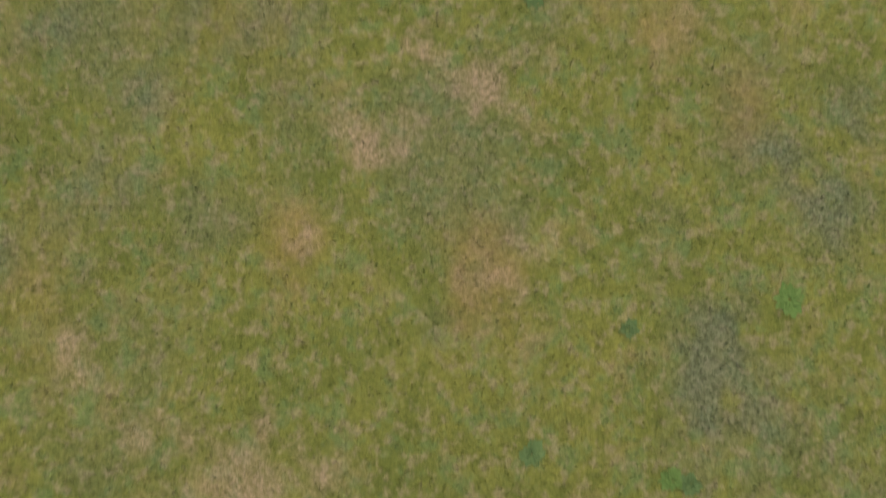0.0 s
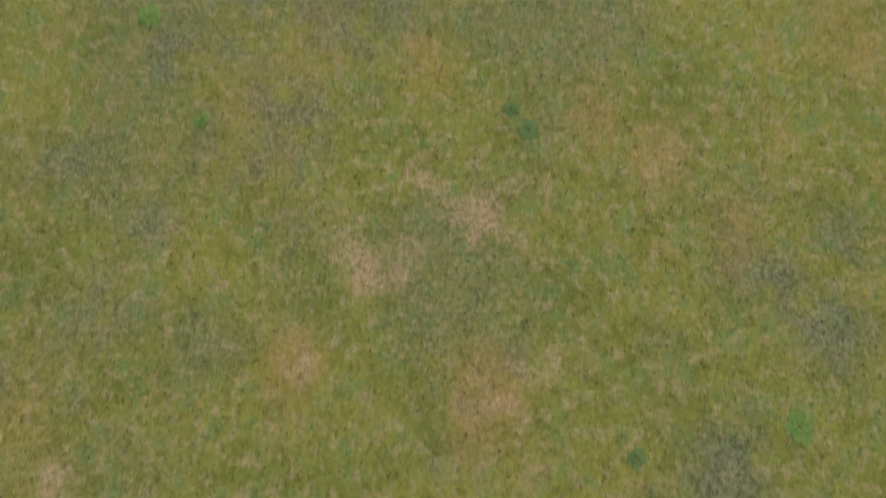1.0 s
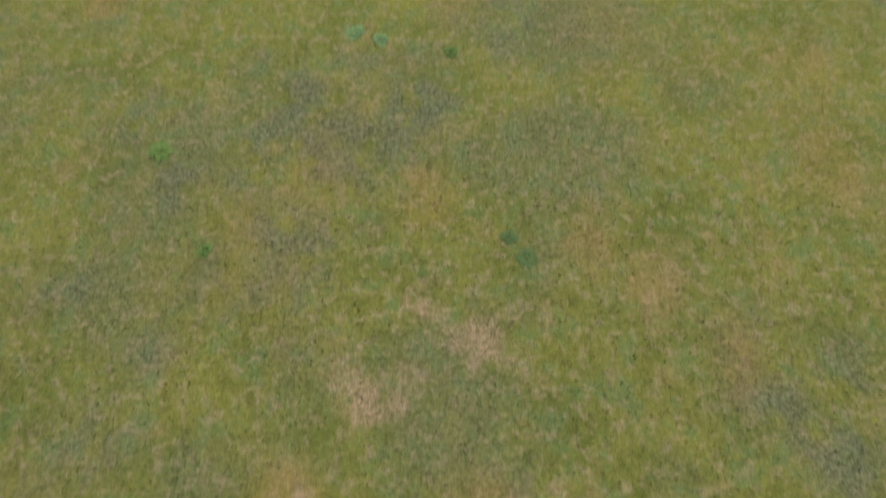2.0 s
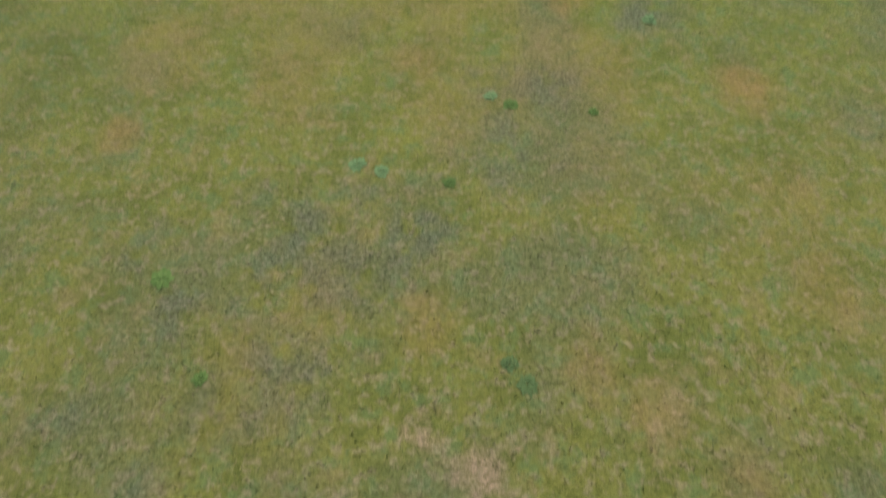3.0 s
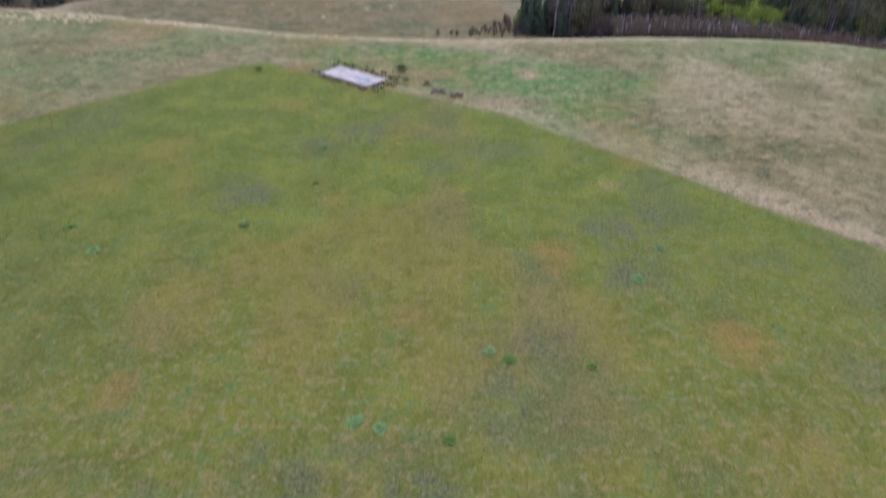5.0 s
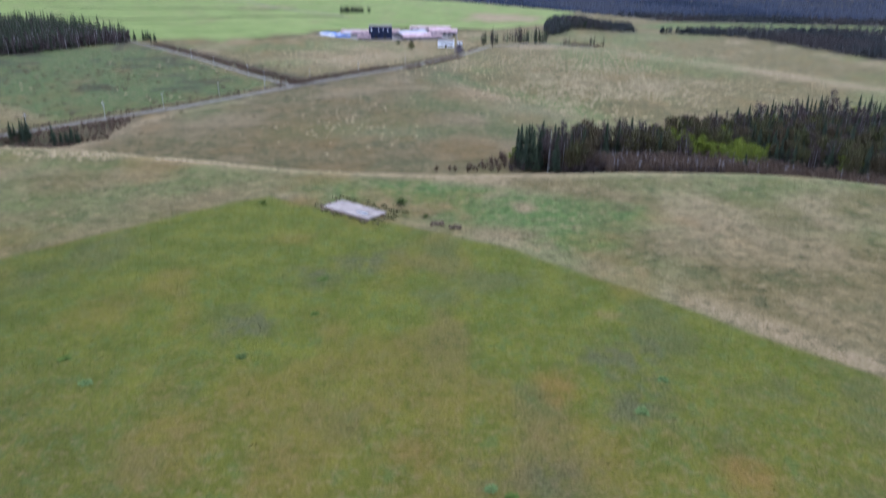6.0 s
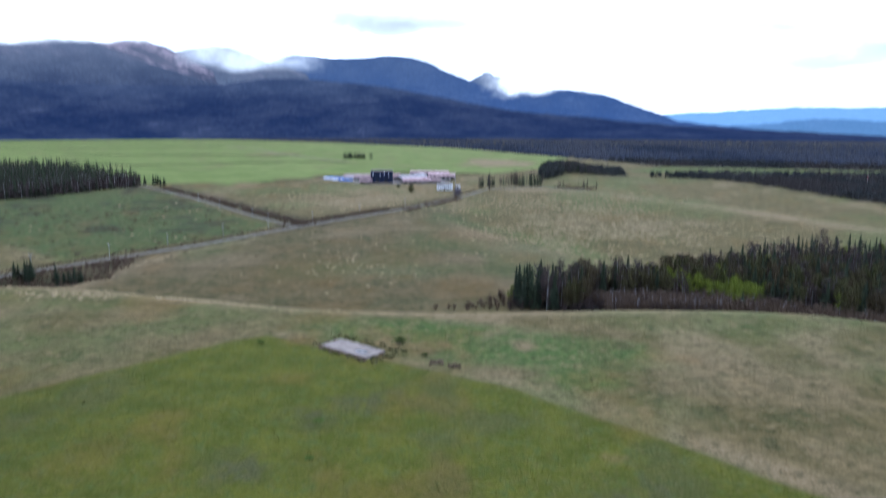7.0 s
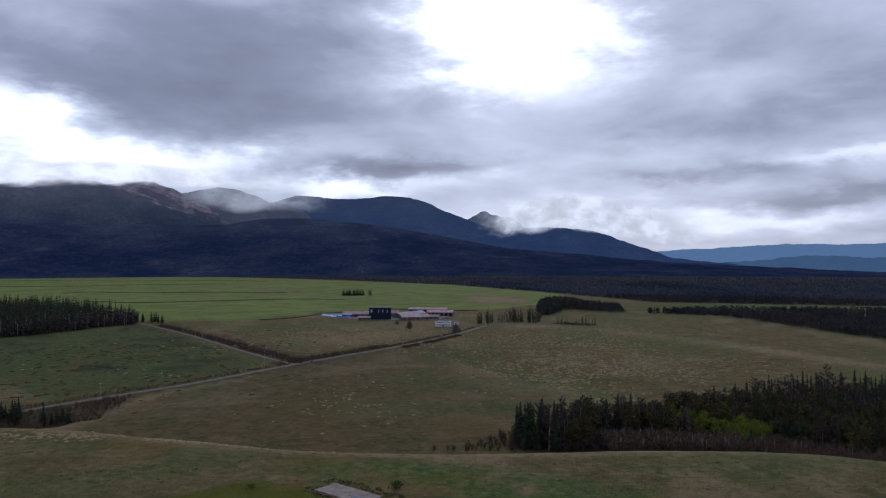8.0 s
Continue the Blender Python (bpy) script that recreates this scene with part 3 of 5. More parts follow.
# ---------------------------------------------------------------- low clouds on the mountains
def cloud_material(name, cover_at, bright, most, band=1.5):
    """Mist that thins out towards its rim; the mesh stores how thick it is."""
    g = net_for(name)
    at = g.n("ShaderNodeAttribute")
    at.attribute_name = "thick"
    big = g.noise(g.pos, 0.0040, 7, 0.54, 0.15)
    puff = g.noise(g.pos, 0.0105, 6, 0.55)
    edge_ = g.m("ADD", g.m("MULTIPLY", g.m("SUBTRACT", big, 0.5), 1.1), g.m("MULTIPLY", g.m("SUBTRACT", puff, 0.5), 0.45))
    d = g.step(g.m("ADD", g.m("MULTIPLY", at.outputs["Fac"], 1.3), edge_), cover_at, cover_at + band, 0.0, most)
    # daylight scattered in the cloud is put in as mottled emission
    em, tr, mx = g.n("ShaderNodeEmission"), g.n("ShaderNodeBsdfTransparent"), g.n("ShaderNodeMixShader")
    g.put(em.inputs[0], g.mix(g.step(g.m("ADD", g.m("MULTIPLY", big, 0.6), g.m("MULTIPLY", puff, 0.4)), 0.38, 0.62), tuple(0.66 * b for b in bright), bright))
    g.put(mx.inputs[0], d)
    g.t.links.new(tr.outputs[0], mx.inputs[1])
    g.t.links.new(em.outputs[0], mx.inputs[2])
    g.t.links.new(mx.outputs[0], g.n("ShaderNodeOutputMaterial").inputs[0])
    return g.mat


def cloud_bank(label, mat, line, dist, thick, seed):
    """A bank of mist that follows (azimuth, elevation) points at one distance; thick: half its height in degrees."""
    ang = np.linspace(line[0][0], line[-1][0], 120)
    mid = np.interp(ang, [p[0] for p in line], [p[1] for p in line]) + 0.5 * (fbm(ang / 2, ang * 0, 3, seed) - 0.5)
    s = np.linspace(-1, 1, 40)[:, None]
    e_ = np.radians(mid[None, :] + s * thick)
    a_ = np.radians(ang)[None, :]
    bulge = dist - 120 * (1 - s**2) - 160 * (fbm(ang[None, :] / 1.5 + 0 * s, s * 2 + 0 * ang[None, :], 4, seed + 3) - 0.5)
    x, y, z = bulge * np.sin(a_), bulge * np.cos(a_), EYE[2] + bulge * np.tan(e_)
    u = np.linspace(-1, 1, 120)[None, :]
    t_ = (1 - s**2) * (1 - u**2) ** 1.8 + 0 * u
    ob = grid_object("cloud_bank", np.stack([x, y, z], -1), mat, fields={"thick": np.repeat(t_.reshape(-1, 1), 4, 1)})
    return tagged(ob, label, "cloud", kind="structure")


M_MIST = cloud_material("mist", 0.0, (0.70, 0.73, 0.80), 0.95, 1.1)
M_MIST_DENSE = cloud_material("cloud_spill", 0.05, (0.60, 0.635, 0.71), 0.98, 0.75)
M_MIST_THIN = cloud_material("thin_mist", 0.12, (0.36, 0.39, 0.46), 0.66, 1.2)
cloud_bank("pale cloud cap on the mountain tops", M_MIST, [(-48, 6.4), (-32, 6.15), (-27, 6.5), (-22, 6.5), (-17, 6.2), (-10, 6.0)], 3800, 1.05, 3)
cloud_bank("thin mist drifting over the saddle", M_MIST_THIN, [(-23.0, 5.6), (-19, 5.2), (-15, 5.0), (-8, 5.0)], 3820, 1.35, 9)
cloud_bank("bank of white cloud spilling over the ridge", M_MIST_DENSE, [(0.5, 2.9), (4, 3.1), (7, 3.6), (10, 3.9), (13, 3.6), (16, 2.9), (20, 2.5), (24, 2.3)], 3950, 1.6, 14)


# ---------------------------------------------------------------- plain materials
def wood_like(name, a, b, scale, rough=0.85, metal=0.0, stretch=1.0, bump=0.0):
    """Two-tone weathered surface with a fine grain, and its own shade for each object."""
    g = net_for(name)
    big, small = g.noise(g.pos, scale, 5, 0.6), g.noise(g.pos, scale * 9, 4, 0.65)
    f = g.step(g.m("ADD", g.m("MULTIPLY", big, 0.6), g.m("MULTIPLY", small, 0.4)), 0.34, 0.66)
    own = g.n("ShaderNodeObjectInfo").outputs["Random"]
    c = g.mix(1.0, g.mix(f, a, b), g.mix(own, (0.82, 0.82, 0.82), (1.18, 1.18, 1.18)), "MULTIPLY")
    return surface("", c, rough, metal, g.bump(small, bump, 0.5) if bump else None, g, Specular_IOR_Level=0.12)


def leafy(name, a, b, c3, drift=0.0):
    """Foliage: tint by clump and by tree; drift: the scale of broad stands of another kind in a wood."""
    g = net_for(name)
    isl = g.n("ShaderNodeNewGeometry").outputs["Random Per Island"]
    c = g.mix(isl, a, b)
    if drift:
        flat_ = g.n("ShaderNodeMapping")
        flat_.inputs["Scale"].default_value = (1.0, 0.45, 1.0)
        g.put(flat_.inputs["Vector"], g.pos)
        stand_ = g.noise(flat_.outputs[0], drift, 6, 0.6)
        c = g.mix(g.step(stand_, 0.44, 0.60), c, c3)
        c = g.mix(g.step(stand_, 0.50, 0.36, 0.0, 0.5), c, tuple(0.5 * v for v in a))
    else:
        c = g.mix(g.m("MULTIPLY", g.n("ShaderNodeObjectInfo").outputs["Random"], 0.7), c, c3)
    return surface("", c, 1.0, net=g, Specular_IOR_Level=0.02)


M_BARK = wood_like("dark_bark", (0.05, 0.04, 0.03), (0.10, 0.08, 0.065), 3.0)
M_BIRCH = wood_like("birch_bark", (0.16, 0.15, 0.145), (0.34, 0.32, 0.31), 1.5)
M_TWIG = leafy("bare_twigs", (0.040, 0.034, 0.033), (0.104, 0.084, 0.079), (0.080, 0.054, 0.046))
M_FARWOOD = leafy("distant_tree_crowns", (0.040, 0.047, 0.047), (0.074, 0.076, 0.075), (0.070, 0.061, 0.058), 0.010)
# blue of distance haze is mixed into this foliage colour
M_HAZEWOOD = leafy("haze_tinted_forest", (0.034, 0.042, 0.064), (0.050, 0.060, 0.084), (0.056, 0.058, 0.070), 0.0045)
M_NEEDLE = leafy("spruce_needles", (0.021, 0.028, 0.018), (0.050, 0.063, 0.034), (0.031, 0.039, 0.027))
M_ALDER = leafy("budding_alder", (0.042, 0.045, 0.020), (0.096, 0.096, 0.038), (0.088, 0.058, 0.040))
M_LEAF = leafy("young_birch_leaves", (0.11, 0.15, 0.018), (0.25, 0.27, 0.042), (0.14, 0.165, 0.036))
M_SHRUB = leafy("brown_shrub_twigs", (0.082, 0.056, 0.040), (0.180, 0.128, 0.094), (0.118, 0.084, 0.058))
M_PURPLE = leafy("purple_grey_twigs", (0.10, 0.085, 0.105), (0.19, 0.165, 0.195), (0.14, 0.12, 0.14))
M_WEED = leafy("broad_weed_leaves", (0.056, 0.090, 0.018), (0.092, 0.128, 0.030), (0.060, 0.088, 0.020))
M_WEED_PALE = leafy("pale_weed_leaves", (0.082, 0.125, 0.040), (0.122, 0.162, 0.058), (0.078, 0.116, 0.038))
M_WEED_DARK = leafy("dark_weed_leaves", (0.050, 0.076, 0.022), (0.082, 0.108, 0.034), (0.058, 0.082, 0.024))
M_STRAW = leafy("straw_tussock", (0.245, 0.190, 0.105), (0.375, 0.288, 0.168), (0.26, 0.205, 0.115))
M_HERB = leafy("rank_herbs", (0.075, 0.085, 0.028), (0.14, 0.12, 0.06), (0.085, 0.10, 0.03))
M_SEDGE = leafy("sedge_tussock", (0.034, 0.034, 0.016), (0.066, 0.058, 0.030), (0.060, 0.046, 0.024))
M_DEAD = leafy("dead_stalks", (0.030, 0.026, 0.012), (0.062, 0.050, 0.022), (0.045, 0.038, 0.015))
M_DRAIN = wood_like("drain_grass", (0.030, 0.036, 0.014), (0.062, 0.064, 0.028), 0.1, 1.0)
M_TRACK = wood_like("worn_track", (0.15, 0.13, 0.075), (0.24, 0.20, 0.12), 0.05, 1.0)
M_GRAVEL = wood_like("road_gravel", (0.150, 0.132, 0.112), (0.240, 0.215, 0.185), 0.35, 0.95, bump=0.05)
M_CONCRETE = wood_like("weathered_concrete", (0.195, 0.162, 0.145), (0.320, 0.272, 0.245), 0.5, 0.9, bump=0.03)
M_RUBBLE = wood_like("rubble", (0.062, 0.044, 0.028), (0.14, 0.10, 0.065), 1.2, 0.95, bump=0.05)
M_WATER = surface("puddle", (0.03, 0.05, 0.07), 0.06)
M_POLE = wood_like("pale_pole", (0.22, 0.21, 0.20), (0.36, 0.35, 0.33), 1.0)
M_CERAMIC = surface("insulator", (0.55, 0.53, 0.50), 0.3)
M_BLACK = wood_like("black_cladding", (0.011, 0.015, 0.036), (0.024, 0.031, 0.066), 0.25, 0.7)
M_WHITE = wood_like("whitewash", (0.55, 0.55, 0.56), (0.75, 0.75, 0.75), 0.3, 0.85)
M_GLASS = surface("window_glass", (0.02, 0.025, 0.03), 0.1)
M_LIGHT_PANE = surface("pale_shutter", (0.42, 0.45, 0.52), 0.6)
M_PINK = wood_like("faded_red_roof", (0.32, 0.19, 0.195), (0.54, 0.40, 0.40), 0.2, 0.8)
M_GREY_ROOF = wood_like("grey_sheet_roof", (0.26, 0.26, 0.28), (0.46, 0.45, 0.48), 0.2, 0.9)
M_SHED = wood_like("shed_wall", (0.09, 0.075, 0.075), (0.22, 0.185, 0.18), 0.25, 0.9)
M_DARK = surface("dark_panel", (0.012, 0.012, 0.014), 0.9)
M_TARP = wood_like("blue_tarpaulin", (0.03, 0.11, 0.42), (0.10, 0.25, 0.62), 0.4, 0.5)
M_YARD = wood_like("yard_ground", (0.13, 0.118, 0.115), (0.24, 0.215, 0.205), 0.1, 0.95)
M_RED = surface("red_paint", (0.40, 0.05, 0.04), 0.6)


# ---------------------------------------------------------------- shape helpers
class Shape:
    """Collects triangles and quads of one part."""

    def __init__(self):
        self.v, self.f = [], []

    def add(self, verts, faces):
        k = len(self.v)
        self.v += [tuple(v) for v in verts]
        self.f += [tuple(k + i for i in f) for f in faces]
        return self

    def box(self, cx, cy, z0, lx, ly, lz, turn=0.0):
        c, s_ = math.cos(radians(turn)), math.sin(radians(turn))
        pts = []
        for z in (z0, z0 + lz):
            for dx, dy in ((-1, -1), (1, -1), (1, 1), (-1, 1)):
                x, y = dx * lx / 2, dy * ly / 2
                pts.append((cx + c * x - s_ * y, cy + s_ * x + c * y, z))
        return self.add(pts, [(3, 2, 1, 0), (4, 5, 6, 7), (0, 1, 5, 4), (1, 2, 6, 5), (2, 3, 7, 6), (3, 0, 4, 7)])

    def limb(self, p, q, r0, r1, n=5):
        """A tapered round limb from p to q."""
        p, q = Vector(p), Vector(q)
        d = (q - p).normalized()
        a = d.orthogonal().normalized()
        b = d.cross(a)
        ring = [(math.cos(2 * math.pi * i / n), math.sin(2 * math.pi * i / n)) for i in range(n)]
        pts = [p + (a * c + b * s_) * r0 for c, s_ in ring] + [q + (a * c + b * s_) * r1 for c, s_ in ring]
        return self.add(pts, [(i, (i + 1) % n, n + (i + 1) % n, n + i) for i in range(n)] + [tuple(range(n, 2 * n))])

    def blade(self, p, q, wide, rng):
        """A thin pointed blade from p to q."""
        p, q = Vector(p), Vector(q)
        side = (q - p).cross(Vector((rng.uniform(-1, 1), rng.uniform(-1, 1), rng.uniform(-1, 1)))).normalized() * wide / 2
        return self.add([p - side, p + side, q], [(0, 1, 2)])

    def put(self, name, mat, parent=None, label=""):
        return mesh_object(name, self.v, self.f, mat, parent, label)


def thing(name, x, y, z=None, turn=0.0, scale=1.0):
    """An empty at the base of a thing."""
    ob = new(name)
    ob.empty_display_size = 0.5
    ob.location = (x, y, float(height(x, y)) if z is None else z)
    ob.rotation_euler = (0, 0, radians(turn))
    ob.scale = (scale, scale, scale)
    return ob


def stand(x, y, turn=0.0, sink=0.0):
    return pose(x, y, float(height(x, y)) - sink, 0, 0, turn)


# ---------------------------------------------------------------- trees
def spruce_shapes(h, r, rng, tiers=15, arms=8, slim=1.0):
    trunk, crown = Shape(), Shape()
    trunk.limb((0, 0, -0.3), (0, 0, h * 0.96), 0.016 * h, 0.003 * h, 6)
    for k in range(tiers):
        u = (k + rng.uniform(-0.3, 0.3)) / tiers
        z = h * (0.10 + 0.88 * u)
        reach = r * (1 - u) ** 0.75 * rng.uniform(0.55, 1.15) + 0.05 * r
        a0 = rng.uniform(0, 6.28)
        for i in range(arms):
            a = a0 + 6.283 * (i + rng.uniform(-0.3, 0.3)) / arms
            rr = reach * rng.uniform(0.5, 1.2)
            d = Vector((math.cos(a), math.sin(a), 0))
            s_ = Vector((-d.y, d.x, rng.uniform(-0.3, 0.3))) * rr * rng.uniform(0.22, 0.46) * slim
            root = Vector((0, 0, z + 0.04 * h))
            mid = d * rr * 0.6 + Vector((0, 0, z - 0.012 * h))
            tip = d * rr + Vector((0, 0, z - 0.05 * h * (1 - 0.5 * u)))
            crown.add([root, mid - s_, tip, mid + s_], [(0, 1, 2), (0, 2, 3)])
    crown.limb((0, 0, h * 0.92), (0, 0, h * 1.02), 0.02 * r, 0.002, 3)
    return trunk, crown


def birch_shapes(h, r, rng, limbs=16, twigs=14, leaves=0, fine=0.026):
    trunk, crown = Shape(), Shape()
    lean = Vector((rng.uniform(-0.04, 0.04) * h, rng.uniform(-0.04, 0.04) * h, 0))
    mid, top = Vector((0, 0, h * 0.5)) + lean * 0.3, Vector((0, 0, h * 0.93)) + lean
    trunk.limb((0, 0, -0.3), mid, 0.016 * h, 0.011 * h, 6)
    trunk.limb(mid, top, 0.011 * h, 0.003 * h, 5)
    for k in range(limbs):
        u = 0.16 + 0.78 * (k + rng.uniform(0, 1)) / limbs
        base = Vector((0, 0, h * u)) + lean * u
        a = rng.uniform(0, 6.283)
        out = r * max(0.16, 1 - ((u - 0.5) / 0.52) ** 2) ** 0.5 * rng.uniform(0.6, 1.05)
        end = base + Vector((math.cos(a) * out, math.sin(a) * out, out * rng.uniform(0.35, 0.95)))
        crown.limb(base, end, 0.004 * h, 0.001 * h, 3)
        for _ in range(twigs):
            v = rng.uniform(0.25, 1.0)
            p = base.lerp(end, v)
            q = p + Vector((rng.uniform(-1, 1), rng.uniform(-1, 1), rng.uniform(-0.35, 1.0))) * r * 0.33
            crown.blade(p, q, fine * h if not leaves else 0.008 * h, rng)
        for _ in range(leaves):
            v = rng.uniform(0.3, 1.1)
            c = base.lerp(end, v) + Vector((rng.gauss(0, 1), rng.gauss(0, 1), rng.gauss(0, 0.8))) * r * 0.17
            q = c + Vector((rng.uniform(-1, 1), rng.uniform(-1, 1), rng.uniform(-1, 1))) * r * 0.16
            crown.blade(c, q, r * 0.17, rng)
    return trunk, crown


def dome_shapes(h, r, rng, n=18, low=0.15, wide=0.75):
    """A loose rounded crown of small sprays, for plants far away."""
    sh = Shape()
    for _ in range(n):
        a, u = rng.uniform(0, 6.283), rng.random()
        rad = r * max(0.05, 1 - ((u - 0.35) / 0.68) ** 2) ** 0.5 * rng.uniform(0.55, 1.0)
        p = Vector((math.cos(a) * rad, math.sin(a) * rad, h * (low + (0.95 - low) * u)))
        q = p + Vector((rng.uniform(-1, 1) * r, rng.uniform(-1, 1) * r, rng.uniform(-0.3, 1.0) * 0.6 * h)) * 0.45
        sh.blade(p, q, r * wide, rng)
    return sh


def mound_shapes(h, r, rng):
    """A low uneven tussock: a lumpy mound with a fringe."""
    sh, n_ = Shape(), 8
    pts = []
    for q, z in ((1.0, -0.15), (0.62, 0.7)):
        for i in range(n_):
            a = 6.283 * i / n_
            k = q * r * rng.uniform(0.7, 1.25)
            pts.append((math.cos(a) * k, math.sin(a) * k, h * z * rng.uniform(0.7, 1.2)))
    pts.append((rng.uniform(-0.2, 0.2) * r, rng.uniform(-0.2, 0.2) * r, h))
    fs = [(i, (i + 1) % n_, n_ + (i + 1) % n_, n_ + i) for i in range(n_)] + [(n_ + i, n_ + (i + 1) % n_, 2 * n_) for i in range(n_)]
    return sh.add(pts, fs)


def shrub_shapes(h, r, rng, stems=16, twigs=7):
    sh = Shape()
    for _ in range(stems):
        a, o = rng.uniform(0, 6.283), rng.uniform(0.15, 1.0)
        p = Vector((math.cos(a) * o * r * 0.3, math.sin(a) * o * r * 0.3, -0.1))
        q = Vector((math.cos(a) * o * r, math.sin(a) * o * r, h * rng.uniform(0.6, 1.05) * (1.1 - 0.35 * o)))
        sh.blade(p, q, 0.05 * h, rng)
        for _ in range(twigs):
            b = p.lerp(q, rng.uniform(0.3, 1))
            sh.blade(b, b + Vector((rng.uniform(-1, 1), rng.uniform(-1, 1), rng.uniform(0, 1.2))) * h * 0.24, 0.045 * h, rng)
    return sh


rng = random.Random(7)


def tree_kinds(name, label, shapes, trunk_mat, crown_mat, group, count, category="tree"):
    """Several grown forms of one kind of tree, kept as first things; they are moved to their places later."""
    kinds = []
    for _ in range(count):
        t_, c_ = shapes()
        ob = tagged(new(name), label, category, group)
        t_.put("trunk", trunk_mat, ob)
        c_.put("crown", crown_mat, ob)
        kinds.append([ob, False])
    return kinds


def plant(kinds, x, y, scale=1.0, sink=0.1):
    """Stands one of the kinds at a place: the first form itself, then copies."""
    slot = rng.choice(kinds)
    m = stand(x, y, rng.uniform(0, 360), sink)
    if not slot[1]:
        slot[1] = True
        slot[0].matrix_basis = m
        ob = slot[0]
    else:
        ob = copy_thing(slot[0], m)
    k = scale * rng.uniform(0.94, 1.06)
    ob.scale = (k, k, k * rng.uniform(0.92, 1.08))
    return ob


def scatter_mesh(name, label, shapes, mats, places, category, sink=0.1):
    """One object of many joined plants: shapes is a list of lists of Shape (one for each material); places: x, y, scale."""
    protos = []
    for parts in shapes:
        v, f, mi = [], [], []
        for k, sh in enumerate(parts):
            tri = [(q[0], q[i], q[i + 1]) for q in sh.f for i in range(1, len(q) - 1)]
            f.append(np.array(tri) + sum(len(x) for x in v))
            v.append(np.array(sh.v, float))
            mi.append(np.full(len(tri), k))
        protos.append((np.concatenate(v), np.concatenate(f), np.concatenate(mi)))
    places = np.array(places, float)
    zs = height(places[:, 0], places[:, 1]) - sink
    vs, fs, ms, off = [], [], [], 0
    gen = np.random.default_rng(len(places))
    pick, turn = gen.integers(0, len(protos), len(places)), gen.uniform(0, 6.283, len(places))
    for k, (pv, pf, pm) in enumerate(protos):
        sel = np.where(pick == k)[0]
        if not len(sel):
            continue
        c, s_ = np.cos(turn[sel])[:, None], np.sin(turn[sel])[:, None]
        sc = places[sel, 2][:, None]
        x = (c * pv[:, 0] - s_ * pv[:, 1]) * sc + places[sel, 0][:, None]
        y = (s_ * pv[:, 0] + c * pv[:, 1]) * sc + places[sel, 1][:, None]
        z = pv[:, 2] * sc + zs[sel][:, None]
        vs.append(np.stack([x, y, z], -1).reshape(-1, 3))
        fs.append((pf[None] + (off + np.arange(len(sel)) * len(pv))[:, None, None]).reshape(-1, 3))
        ms.append(np.tile(pm, len(sel)))
        off += len(sel) * len(pv)
    vs, fs, ms = np.concatenate(vs), np.concatenate(fs), np.concatenate(ms)
    me = bpy.data.meshes.new(name)
    me.vertices.add(len(vs))
    me.vertices.foreach_set("co", vs.reshape(-1).astype(np.float32))
    me.loops.add(len(fs) * 3)
    me.loops.foreach_set("vertex_index", fs.reshape(-1).astype(np.int32))
    me.polygons.add(len(fs))
    me.polygons.foreach_set("loop_start", np.arange(0, len(fs) * 3, 3, dtype=np.int32))
    me.polygons.foreach_set("material_index", ms.astype(np.int32))
    for mt in mats:
        me.materials.append(mt)
    me.update(calc_edges=True)
    return tagged(new(name, me), label, category, kind="stuff")


def spots(poly, gap, seed, jitter=0.45):
    """Jittered places inside a polygon, nearest to the eye first."""
    xs, ys = [p[0] for p in poly], [p[1] for p in poly]
    gx, gy = np.meshgrid(np.arange(min(xs), max(xs), gap), np.arange(min(ys), max(ys), gap))
    gen = np.random.default_rng(seed)
    gx, gy = gx + gen.uniform(-jitter, jitter, gx.shape) * gap, gy + gen.uniform(-jitter, jitter, gy.shape) * gap
    x, y = gx.ravel(), gy.ravel()
    ok = inside(x, y, poly, 0.01) > 0.5
    x, y = x[ok], y[ok]
    order = np.argsort(np.hypot(x, y))
    return list(zip(x[order].tolist(), y[order].tolist()))


SPRUCE = tree_kinds("spruce_tree", "dark green spruce with drooping branches in the wood", lambda: spruce_shapes(11.0, 2.5, rng, 20, 10, 0.65), M_BARK, M_NEEDLE, "spruces of the valley wood", 6)
BIRCH = tree_kinds("birch_tree", "bare birch with pale trunk and purple-brown twigs", lambda: birch_shapes(10.5, 3.0, rng, 24, 24, 0, 0.015), M_BIRCH, M_TWIG, "bare birches of the valley wood", 6)
LEAFY = tree_kinds("leafy_birch_tree", "young birch with a slim dark trunk and fresh yellow-green leaves", lambda: birch_shapes(8.0, 2.3, rng, 16, 4, 46), M_BARK, M_LEAF, "leafy birches of the valley wood", 5)
ALDER = tree_kinds("alder_tree", "round-crowned alder with dull olive-brown buds", lambda: birch_shapes(9.6, 3.3, rng, 18, 6, 36), M_BARK, M_ALDER, "alders of the valley wood", 5)


